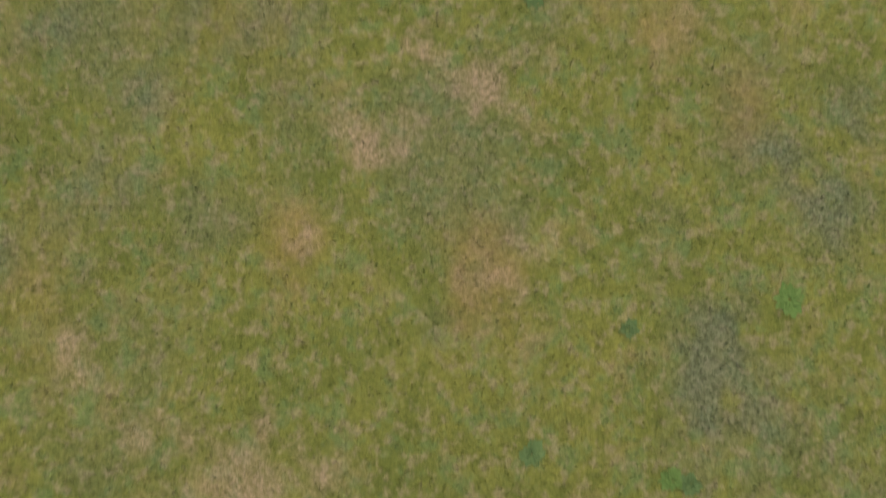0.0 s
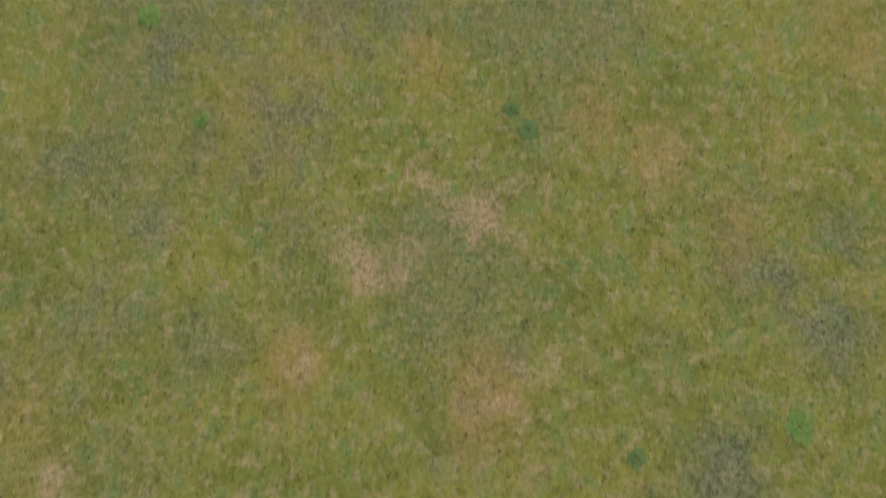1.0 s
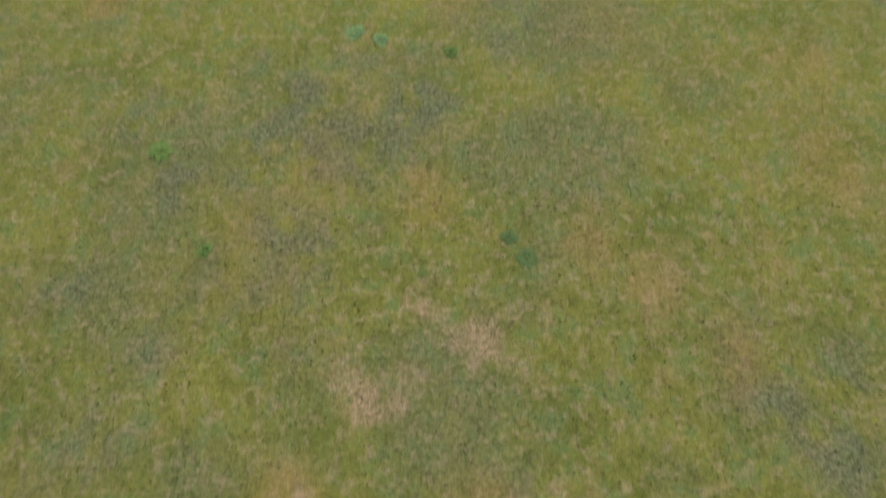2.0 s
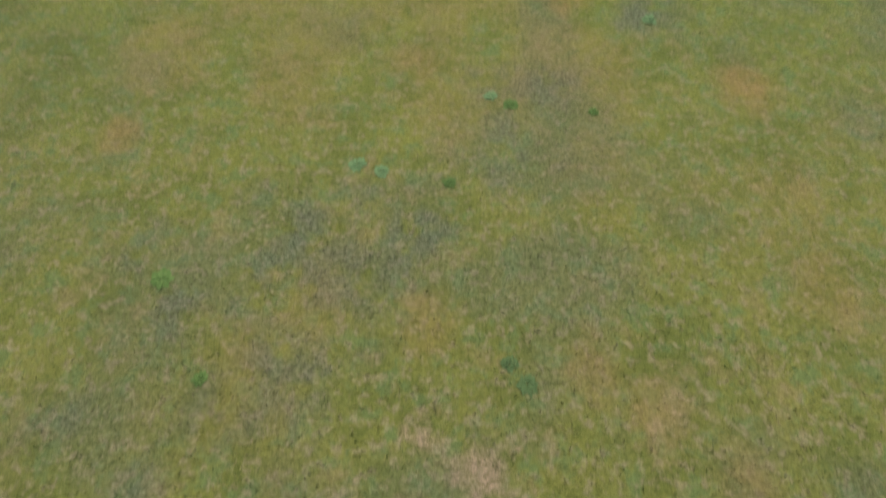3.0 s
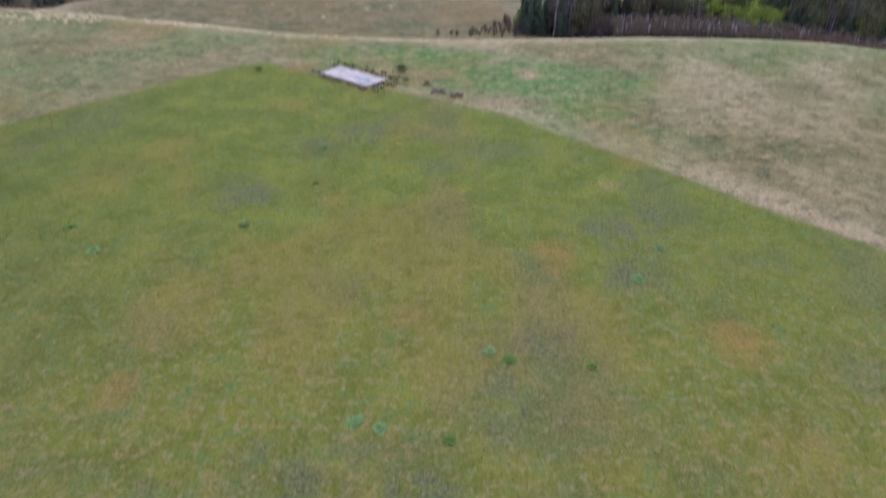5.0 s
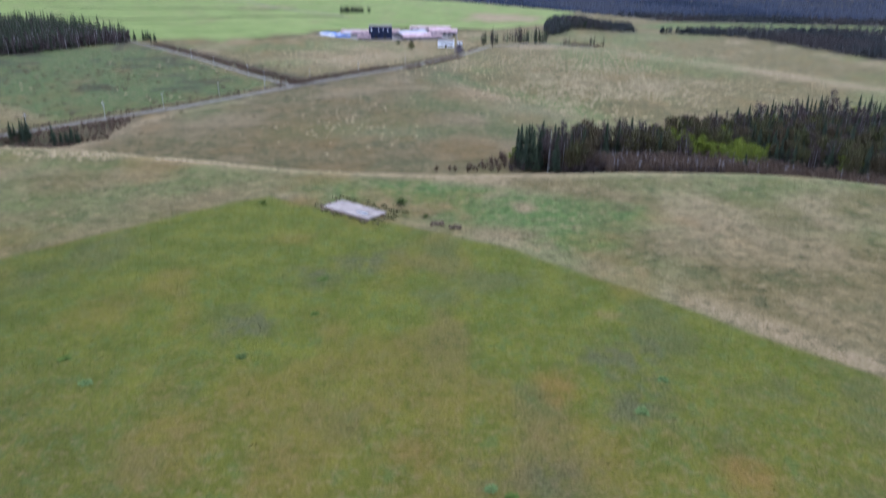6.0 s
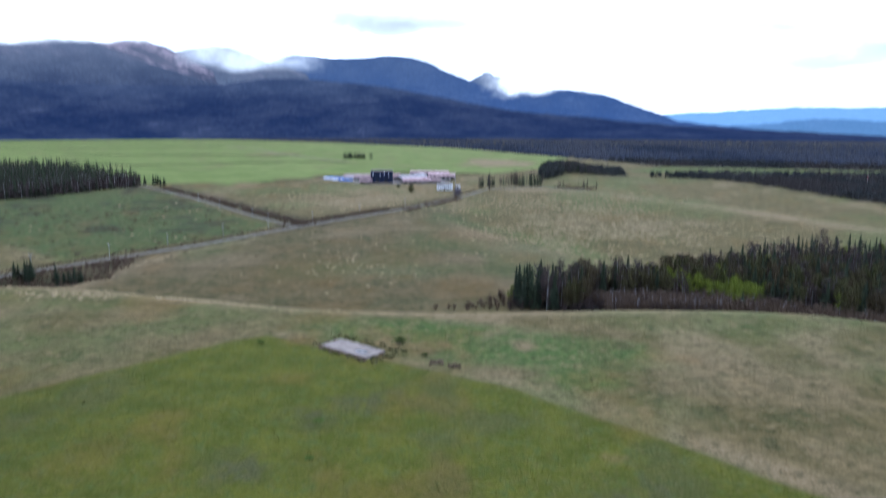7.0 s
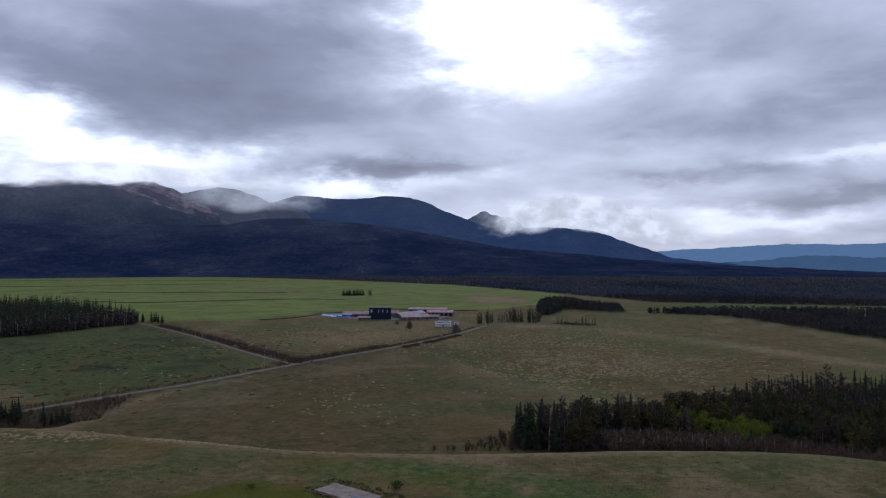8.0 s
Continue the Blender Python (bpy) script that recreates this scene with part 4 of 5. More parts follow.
def valley_wood():
    rest = {"s": [], "b": []}
    count = dict.fromkeys("slab", 0)
    for x, y in spots(FOREST_R, 3.7, 4):
        a = math.degrees(math.atan2(x, y))
        deep = y - float(crest(np.array(x)))
        grove = float(along(np.array(x), np.array(y), [(77, 292), (91, 267), (106, 246)])) < 8
        tall = 1.30 - 0.20 * max(0.0, min(1.0, (a - 9) / 13))
        if deep < 62 and a > 11.5 and not grove and rng.random() < 0.94:
            continue
        if grove:
            kind = "l" if rng.random() < 0.8 else "a"
        else:
            share = (0.50, 0.02, 0.08) if a < 10 else (0.30, 0.04, 0.22) if a < 17 else (0.36, 0.06, 0.38)
            kind = rng.choices("slab", (share[0], share[1], share[2], 1 - sum(share)))[0]
        size = tall * rng.uniform(0.62, 1.08)
        count[kind] += 1
        if kind == "l":
            if count["l"] <= 130:
                plant(LEAFY, x, y, rng.uniform(0.72, 1.02))
        elif kind == "a":
            if count["a"] <= 190:
                plant(ALDER, x, y, size * 0.95)
        elif kind == "s" and count["s"] <= 230:
            plant(SPRUCE, x, y, size)
        elif kind == "b" and count["b"] <= 290:
            plant(BIRCH, x, y, size)
        else:
            rest[kind].append((x, y, size))
    if rest["s"]:
        scatter_mesh("spruce_wood", "dense dark spruces deep in the valley wood", [spruce_shapes(11.5, 2.2, rng, 14, 8, 0.8) for _ in range(4)], [M_BARK, M_NEEDLE], rest["s"], "forest")
    if rest["b"]:
        scatter_mesh("birch_wood", "bare brown birches deep in the valley wood", [birch_shapes(11, 2.7, rng, 14, 14, 0, 0.018) for _ in range(4)], [M_BIRCH, M_TWIG], rest["b"], "forest")


valley_wood()

under = [(x, y, rng.uniform(0.7, 1.5)) for x, y in spots(FOREST_R, 3.4, 14)]
scatter_mesh("undergrowth", "dark leafless undergrowth between the trees", [[shrub_shapes(3.4, 1.8, rng, 14, 6)] for _ in range(4)], [M_TWIG], under, "shrubs")

# brown scrub in front of the valley wood and along the roads
belt, stems = [], []
for x in np.arange(28, 190, 1.3):
    for d in range(8):
        if x > 56 or d > 4 and rng.random() < 0.4:
            yy = float(crest(np.array(x))) + 44 + d * 2.2 + rng.uniform(-1, 1)
            belt.append((x + rng.uniform(-1, 1), yy, rng.uniform(1.1, 1.8)))
            if rng.random() < (0.36 if x < 105 else 0.08):
                stems.append((x + rng.uniform(-1, 1), yy, rng.uniform(0.7, 1.35)))
belt += [(gen_x, gen_y, rng.uniform(0.5, 1.1)) for gen_x, gen_y in spots([(-6, 236), (8, 240), (24, 258), (24, 244), (18, 234)], 2.6, 61)]
scatter_mesh("scrub_belt", "belt of leafless reddish-brown scrub at the wood's edge", [[shrub_shapes(3.0, 1.4, rng)] for _ in range(5)], [M_SHRUB], belt, "shrubs")


def sapling():
    """A few thin pale stems with short side twigs."""
    sh = Shape()
    for _ in range(2):
        x, y = rng.uniform(-0.4, 0.4), rng.uniform(-0.4, 0.4)
        tip = Vector((x * 1.6, y * 1.6, rng.uniform(3.6, 5.2)))
        sh.limb((x, y, -0.2), tip, 0.075, 0.025, 4)
        for _ in range(6):
            b = Vector((x, y, 0)).lerp(tip, rng.uniform(0.4, 0.95))
            sh.blade(b, b + Vector((rng.uniform(-0.6, 0.6), rng.uniform(-0.6, 0.6), rng.uniform(0.3, 0.9))), 0.06, rng)
    return sh


scatter_mesh("birch_saplings", "thin pale birch saplings in front of the wood", [[sapling()] for _ in range(5)], [M_BIRCH], stems, "saplings")


def beside(line, gap, offs, seed, spread=1.0):
    """Places along a line at sideways distances."""
    r_, out = random.Random(seed), []
    for (x0, y0), (x1, y1) in zip(line, line[1:]):
        ln = math.hypot(x1 - x0, y1 - y0)
        for k in range(int(ln / gap)):
            u = (k + r_.random()) / (ln / gap)
            o = r_.choice(offs) + r_.uniform(-spread, spread)
            out.append((x0 + (x1 - x0) * u - (y1 - y0) / ln * o, y0 + (y1 - y0) * u + (x1 - x0) / ln * o))
    return out


hedge = [(x, y, rng.uniform(0.4, 1.05)) for x, y in beside(LANE[:4], 0.38, [-5, -7, -9, -12], 3, 1.5)]
hedge += [(x, y, rng.uniform(0.2, 0.55)) for x, y in beside(ROAD[1:6], 0.35, [5, 6.5, 8, 11], 4, 1.5)]
hedge += [(x, y, rng.uniform(0.3, 0.7)) for x, y in beside(ROAD[1:4], 0.5, [-5, -7, -10], 5, 2.0)]
hedge += [(x, y, rng.uniform(0.4, 1.0)) for x, y in beside(ROAD[5:8], 0.3, [5, 7, 9, 12], 6, 1.5)]
hedge += [(x, y, rng.uniform(0.3, 0.7)) for x, y in beside(ROAD[7:10], 0.6, [5, 6.5], 7)]
hedge += [(x, y, rng.uniform(0.4, 0.9)) for x, y in beside(ROAD[7:9], 0.3, [-5, -7, -9], 8)]
hedge += [(x, y, rng.uniform(0.5, 1.1)) for x, y in spots([(-190, 268), (-172, 268), (-150, 274), (-143, 292), (-141, 306), (-146, 328), (-160, 312), (-176, 290)], 2.3, 71)]
hedge += [(x, y, rng.uniform(0.6, 1.2)) for x, y in spots([(104, 690), (140, 668), (150, 676), (122, 700)], 2.6, 72)]
hedge = [h_ for h_ in hedge if float(value(np.array(h_[0] / 6.0), np.array(h_[1] / 6.0), 81)) > 0.24]
scatter_mesh("roadside_scrub", "leafless dark brown scrub along the roads", [[shrub_shapes(2.6, 1.3, rng, 12, 6)] for _ in range(4)], [M_SHRUB], hedge, "shrubs")


# ---------------------------------------------------------------- the other woods
SMALL_SPRUCE = tree_kinds("spruce_tree", "slender dark spruce standing in the open", lambda: spruce_shapes(11, 3.0, rng, 14, 9), M_BARK, M_NEEDLE, "spruces in the open", 3)
for cx, cy, n_, sx_, sy_, k in [(-175, 284, 10, 3.5, 3, 0.66), (-160, 283, 5, 3, 3, 0.55), (-152.5, 283, 6, 2.5, 3, 0.68), (-306, 716, 9, 12, 5, 0.95), (-285, 706, 3, 3, 3, 0.8)]:
    for _ in range(n_):
        plant(SMALL_SPRUCE, cx + rng.uniform(-sx_, sx_), cy + rng.uniform(-sy_, sy_), k * rng.uniform(0.8, 1.15))
CLUMP = tree_kinds("spruce_tree", "spruce of a lone dark clump in the green field", lambda: spruce_shapes(13, 3.2, rng, 12, 7), M_BARK, M_NEEDLE, "clump in the green field", 3)
for k in range(34):
    u = k / 33
    plant(CLUMP, -181 + 37 * u + rng.uniform(-2, 2), 1268 + rng.uniform(-8, 8), rng.uniform(0.8, 1.02))
for dx in (-134, -131):
    plant(CLUMP, dx, 1268, 0.9)
SLIM = tree_kinds("slim_spruce_tree", "slim dark spruce beside the farm road", lambda: spruce_shapes(11, 1.35, rng, 12, 7), M_BARK, M_NEEDLE, "trees by the farm road", 3)
POPLAR = tree_kinds("poplar_tree", "slim bare poplar near the farm road", lambda: birch_shapes(12, 2.0, rng, 14, 10), M_BARK, M_TWIG, "trees by the farm road", 3)
for k in range(64):
    u = rng.random()
    kind = SLIM if rng.random() < 0.55 else POPLAR
    plant(kind, 34 + 72 * u + rng.uniform(-2, 2), 690 + 62 * u + rng.uniform(0, 14), rng.uniform(0.7, 1.15))

for k in range(20):
    plant(SLIM if k % 3 else POPLAR, rng.uniform(72, 100), rng.uniform(704, 722), rng.uniform(0.95, 1.45))
for k in range(18):
    plant(POPLAR if k % 3 else SLIM, rng.uniform(108, 150), rng.uniform(676, 706), rng.uniform(0.5, 0.8))

EDGE = tree_kinds("spruce_tree", "dark spruce at the edge of the hillside forest", lambda: spruce_shapes(15, 2.7, rng, 12, 7), M_BARK, M_NEEDLE, "edge of the hillside forest", 4)
deep_s, deep_b = [], []
for k, (x, y) in enumerate(spots(FOREST_L, 6.0, 8)):
    if x / y < -0.86:
        continue
    if k < 90 and rng.random() < 0.6:
        plant(EDGE, x, y, rng.uniform(0.75, 1.25))
    elif rng.random() < 0.6:
        deep_s.append((x, y, rng.uniform(0.85, 1.25) * (1.3 if x < -350 else 1.1)))
    else:
        deep_b.append((x, y, rng.uniform(0.9, 1.2)))
scatter_mesh("hillside_forest", "dense dark spruce forest on the low hillside", [spruce_shapes(15, 2.8, rng, 8, 6) for _ in range(4)], [M_BARK, M_NEEDLE], deep_s, "forest")
low_b = [(x, y, rng.uniform(0.7, 1.15)) for x, y in spots(FOREST_L, 6.5, 18) if x / y > -0.86]
scatter_mesh("hillside_thicket", "dark leafless thicket filling the hillside forest", [[dome_shapes(9, 4.0, rng, 26, 0.02)] for _ in range(5)], [M_TWIG], low_b, "forest")
scatter_mesh("hillside_birches", "bare grey-brown birches inside the hillside forest", [birch_shapes(13, 3.0, rng, 8, 8) for _ in range(3)], [M_BIRCH, M_TWIG], deep_b, "forest")

mid_s = [(x, y, rng.uniform(0.85, 1.15) * (1.25 - 0.85 * min(1.0, max(0.0, (x / y - 0.14) / 0.12)))) for x, y in spots(WOOD_MID, 5.0, 12)]
scatter_mesh("mid_wood", "dark spruces of the mixed wood beyond the farm road", [[spruce_shapes(11, 2.6, rng, 9, 7, 0.8)[1]] for _ in range(4)], [M_NEEDLE], mid_s[::2], "forest")
scatter_mesh("mid_thicket", "brown leafless trees of the wood beyond the farm road", [[dome_shapes(9, 3.6, rng, 70, 0.04, 0.38)] for _ in range(5)], [M_FARWOOD], mid_s[1::2], "forest")

far_t = []
gen = np.random.default_rng(5)
aa = np.radians(gen.uniform(-44, 44, 90000))
rr = 560 * (4600 / 560) ** gen.uniform(0, 1, 90000)
fx, fy = rr * np.sin(aa), rr * np.cos(aa)
keep = (inside(fx, fy, WOOD_FAR, 0.01) > 0.5) & (rr < 2900)
sizes = gen.uniform(0.55, 0.8, keep.sum()) * (1 - 0.35 * smooth(rr[keep], 1500, 2600))
far_t = np.stack([fx[keep], fy[keep], sizes], 1)
near_kinds = [[dome_shapes(9, 3.6, rng, 60, 0.03, 0.5)] for _ in range(7)] + [[spruce_shapes(12, 2.6, rng, 8, 6)[1]] for _ in range(4)]
far_kinds = [[mound_shapes(9, 5.0, rng)] for _ in range(9)] + [[spruce_shapes(13, 3.2, rng, 4, 5)[1]] for _ in range(3)]
close = rr[keep] < 1250
scatter_mesh("plain_forest", "dark leafless wood on the plain beyond the meadows", near_kinds, [M_FARWOOD], far_t[close][:4200], "forest")
scatter_mesh("far_forest", "forest covering the distant plain, tinted blue in place of haze", far_kinds, [M_HAZEWOOD], far_t[~close][:12500], "forest")


# ---------------------------------------------------------------- roads
def road_strip(name, label, line, wide, mat, rise=1.0):
    pts = [Vector((x, y, 0)) for x, y in line]
    dense = []
    for i in range(len(pts) - 1):
        p0, p1, p2, p3 = pts[max(i - 1, 0)], pts[i], pts[i + 1], pts[min(i + 2, len(pts) - 1)]
        n_ = max(2, int((p2 - p1).length / 4))
        for k in range(n_):
            t_ = k / n_
            dense.append(0.5 * (2 * p1 + (p2 - p0) * t_ + (2 * p0 - 5 * p1 + 4 * p2 - p3) * t_**2 + (3 * p1 - p0 - 3 * p2 + p3) * t_**3))
    dense.append(pts[-1])
    rows = []
    for i, p in enumerate(dense):
        d = (dense[min(i + 1, len(dense) - 1)] - dense[max(i - 1, 0)]).normalized()
        side = Vector((-d.y, d.x, 0))
        row = []
        for o, up_ in ((-1.5, -0.8), (-1.0, 0.35), (-0.5, 0.42), (0, 0.46), (0.5, 0.42), (1.0, 0.35), (1.5, -0.8)):
            q = p + side * (o * wide / 2 * (1 + 0.1 * math.sin(i * 0.7 + o)))
            row.append((q.x, q.y, float(height(p.x, p.y)) + up_ * (rise if up_ > 0 else 1)))
        rows.append(row)
    ob = grid_object(name, np.array(rows), mat)
    return tagged(ob, label, "road", kind="structure")


road_strip("road", "grey gravel country road on a low bank", ROAD, 3.0, M_GRAVEL)
road_strip("road_lane", "narrow gravel lane to the forest", LANE, 2.4, M_GRAVEL)


def drain(line, wide):
    ob = road_strip("ground_drain", "dark grassy drain across the green field", line, wide * 0.65, M_DRAIN, 1.8)
    return tagged(ob, "", "ditch")


drain([(-1160, 1700), (-1086, 1716), (-927, 1690), (-845, 1793), (-700, 1850), (-582, 1877)], 8)
drain([(-730, 1342), (-700, 1400), (-588, 1364), (-452, 1388), (-334, 1370), (-289, 1413)], 7)
drain([(-560, 1090), (-522, 1072), (-450, 1048), (-341, 1101), (-244, 1145), (-159, 1132)], 6)
drain([(-1422, 2247), (-1003, 2150), (-733, 2230), (-539, 2127)], 9)
drain([(-196, 750), (-166, 779), (-146, 828), (-114, 863)], 3.5)
drain([(-86, 935), (-46, 902), (0, 886), (44, 890)], 4)
road_strip("road_track", "pale worn track across the green field", [(-582, 1890), (-453, 1690), (-324, 1420), (-227, 1262), (-154, 1145)], 9.0, M_TRACK, 1.5)


def utility_pole():
    ob = tagged(new("utility_pole"), "pale wooden power pole with a crossarm by the road", "utility pole", "poles along the roads")
    Shape().limb((0, 0, -0.5), (0, 0, 7.0), 0.12, 0.08, 8).put("pole", M_POLE, ob)
    Shape().box(0, 0, 6.3, 1.9, 0.12, 0.14).put("crossarm", M_POLE, ob)
    for x in (-0.8, 0.0, 0.8):
        s_ = Shape().limb((x, 0, 6.42 if x else 6.98), (x, 0, 6.62 if x else 7.2), 0.07, 0.04, 6)
        s_.put("insulator", M_CERAMIC, ob)
    return ob


POLES = [(-181, 300), (-160, 328), (-143, 356), (-125, 390), (-106, 416), (-86, 452), (-113, 444), (-130, 470), (-168, 520), (-60, 492), (-30, 530), (-200, 566)]
first_pole = utility_pole()
for k, (x, y) in enumerate(POLES):
    m = stand(x, y, 55 + 5 * (k % 3))
    if k:
        copy_thing(first_pole, m)
    else:
        first_pole.matrix_basis = m


# ---------------------------------------------------------------- concrete pad
def concrete_pad():
    ob = tagged(thing("concrete_pad", -20.4, 150.2, turn=-38.3), "pale cracked concrete pad with a shallow puddle at the field corner", "concrete pad", kind="")
    r_ = random.Random(3)
    for i in range(6):
        for j in range(2):
            x0, y0 = -5.95 + i * 2.38, -1.5 + j * 3.0
            sh = Shape().box(x0, y0, -0.3, 2.34, 2.96, 0.62 + r_.uniform(-0.02, 0.02), r_.uniform(-0.6, 0.6))
            sh.put("slab", M_CONCRETE, ob)
    Shape().add([(1.4, -1.1, 0.346), (2.6, -1.5, 0.346), (4.4, -1.3, 0.346), (5.4, -0.6, 0.346), (4.3, -0.1, 0.346), (2.4, -0.4, 0.346)], [(0, 1, 2, 3, 4, 5)]).put("puddle", M_WATER, ob, "blue-grey puddle of rain water")
    for k in range(60):
        x = r_.uniform(-7.6, 7.8)
        y = -3.2 - r_.random() ** 2 * 1.1 if r_.random() < 0.75 else r_.uniform(-3.5, 3.5)
        if abs(y) < 3.1:
            x = math.copysign(7.3 + r_.random() * 0.8, x)
        Shape().box(x, y, -0.15, r_.uniform(0.3, 0.9), r_.uniform(0.3, 0.7), r_.uniform(0.25, 0.5), r_.uniform(0, 90)).put("rubble_block", M_RUBBLE, ob)
    return ob


concrete_pad()


def herb_ring():
    r_ = random.Random(12)
    out = []
    for _ in range(190):
        u, v = r_.uniform(-10, 11), r_.uniform(-5.5, 6.5)
        if abs(u) < 7.4 and abs(v) < 3.3:
            continue
        c, s_ = math.cos(radians(-38.3)), math.sin(radians(-38.3))
        out.append((-20.4 + c * u - s_ * v, 150.2 + s_ * u + c * v, r_.uniform(0.5, 1.2)))
    return out


scatter_mesh("rank_herbs", "rank green and brown herbs round the concrete pad", [[dome_shapes(0.4, 0.7, rng, 16, 0.0)] for _ in range(4)], [M_HERB], herb_ring(), "weed", 0.05)


def bush(x, y, h, r, mat, label, seed, leaves=260):
    r_ = random.Random(seed)
    ob = tagged(thing("bush", x, y, turn=r_.uniform(0, 360)), label, "bush")
    shrub_shapes(h, r, r_, 14, 3).put("stems", M_TWIG, ob)
    sh = Shape()
    for _ in range(leaves):
        a, o, u = r_.uniform(0, 6.283), r_.random() ** 0.5, r_.random()
        rr_ = r * o * (1 - 0.55 * u) * (0.75 + 0.4 * math.sin(3 * a + seed))
        p = Vector((math.cos(a) * rr_, math.sin(a) * rr_, h * (0.1 + 0.85 * u)))
        sh.blade(p, p + Vector((r_.uniform(-1, 1), r_.uniform(-1, 1), r_.uniform(-0.4, 1))) * 0.22 * min(h, 3.0), 0.16 * min(h, 3.0), r_)
    sh.put("foliage", mat, ob)
    return ob


bush(-10.2, 154.0, 1.6, 2.0, M_WEED_DARK, "low dark green bush beside the concrete pad", 1)
bush(-4.0, 145.0, 0.9, 1.6, M_WEED_DARK, "small dark bush beside the rubble heap", 2)
bush(-42.0, 154.0, 0.8, 1.9, M_WEED, "low fresh green bush at the field edge", 3)
bush(-31.0, 650.0, 7.5, 3.8, M_HERB, "tall round olive-green bush in front of the farm", 4, 900)
bush(11.5, 622.0, 7.0, 5.6, M_PURPLE, "large leafless purple-grey bush by the road", 5, 1300)
bush(-46.0, 700.0, 3.0, 3.0, M_WEED_DARK, "round dark green bush in front of the farm", 6)


def soil_heap(x, y, r, h, seed):
    r_ = random.Random(seed)
    ob = tagged(thing("soil_heap", x, y), "heap of brown soil and rubble at the field edge", "soil heap")
    sh = Shape()
    n_ = 14
    rings = [(1.0, -0.1), (0.75, 0.45), (0.4, 0.85)]
    pts = [(math.cos(6.283 * i / n_) * r * q * r_.uniform(0.75, 1.15), math.sin(6.283 * i / n_) * r * 0.6 * q * r_.uniform(0.75, 1.15), h * z * r_.uniform(0.7, 1.2)) for q, z in rings for i in range(n_)] + [(0, 0, h)]
    fs = [(k * n_ + i, k * n_ + (i + 1) % n_, (k + 1) * n_ + (i + 1) % n_, (k + 1) * n_ + i) for k in range(2) for i in range(n_)]
    fs += [(2 * n_ + i, 2 * n_ + (i + 1) % n_, 3 * n_) for i in range(n_)]
    sh.add(pts, fs).put("mound", M_RUBBLE, ob)
    for _ in range(16):
        st = Shape().box(r_.uniform(-r, r), r_.uniform(-r, r) * 0.7, -0.05, r_.uniform(0.2, 0.6), r_.uniform(0.2, 0.5), r_.uniform(0.25, 0.6), r_.uniform(0, 90))
        st.put("stone", M_RUBBLE, ob)
    return ob


soil_heap(-1.5, 141.0, 1.5, 0.55, 1)
soil_heap(2.2, 138.7, 1.2, 0.45, 2)


# ---------------------------------------------------------------- farm
def yard():
    sh = Shape()
    poly = [(-145, 812), (-118, 776), (-84, 742), (-50, 742), (-6, 752), (8, 790), (4, 850), (-60, 872), (-130, 836)]
    n_ = len(poly)
    z = [float(height(x, y)) for x, y in poly]
    top = max(z) + 0.3
    sh.add([(x, y, top) for x, y in poly] + [(x, y, top - 3) for x, y in poly], [tuple(range(n_))[::-1]] + [(i, (i + 1) % n_, n_ + (i + 1) % n_, n_ + i) for i in range(n_)])
    tagged(sh.put("pavement_yard", M_YARD), "grey trodden farm yard", "yard", kind="structure")
    return top


YARD_Z = yard()


def window(parent, x, y, z, w_, h_, pane=None, depth=0.12):
    fr = Shape()
    for dx, lx, dz, lz in ((-w_ / 2, 0.12, 0, h_), (w_ / 2, 0.12, 0, h_), (0, w_, 0, 0.12), (0, w_, h_ - 0.12, 0.12)):
        fr.box(x + dx, y - depth / 2, z + dz, lx, depth, lz)
    ob = fr.put("window", M_WHITE, parent)
    Shape().box(x, y - 0.03, z + 0.05, w_ - 0.1, 0.05, h_ - 0.1).put("pane", pane or M_GLASS, ob)
    return ob


def black_block():
    ob = tagged(thing("mill_building", -67.6, 752.0, YARD_Z, 3), "tall black clad mill building with pale upper hatches", "building", kind="")
    Shape().box(0, 7, 0, 23.4, 14, 12.4).put("wall", M_BLACK, ob)
    Shape().box(0, 7, 12.4, 24.2, 14.8, 0.5).put("roof", M_SHED, ob)
    for k in range(6):
        Shape().box(-11.4 + k * 4.56, -0.25, 0, 0.7, 0.5, 12.2).put("pilaster", M_BLACK, ob)
    for k, x in enumerate((-9.1, -1.9, 2.6, 7.3)):
        window(ob, x, -0.1, 7.6 - 0.4 * (k % 2), 1.3, 3.0, M_LIGHT_PANE)
    for x in (-4.6, 4.6):
        Shape().box(x, -0.1, 0, 3.2, 0.12, 4.0).put("door", M_DARK, ob)
    return ob


black_block()


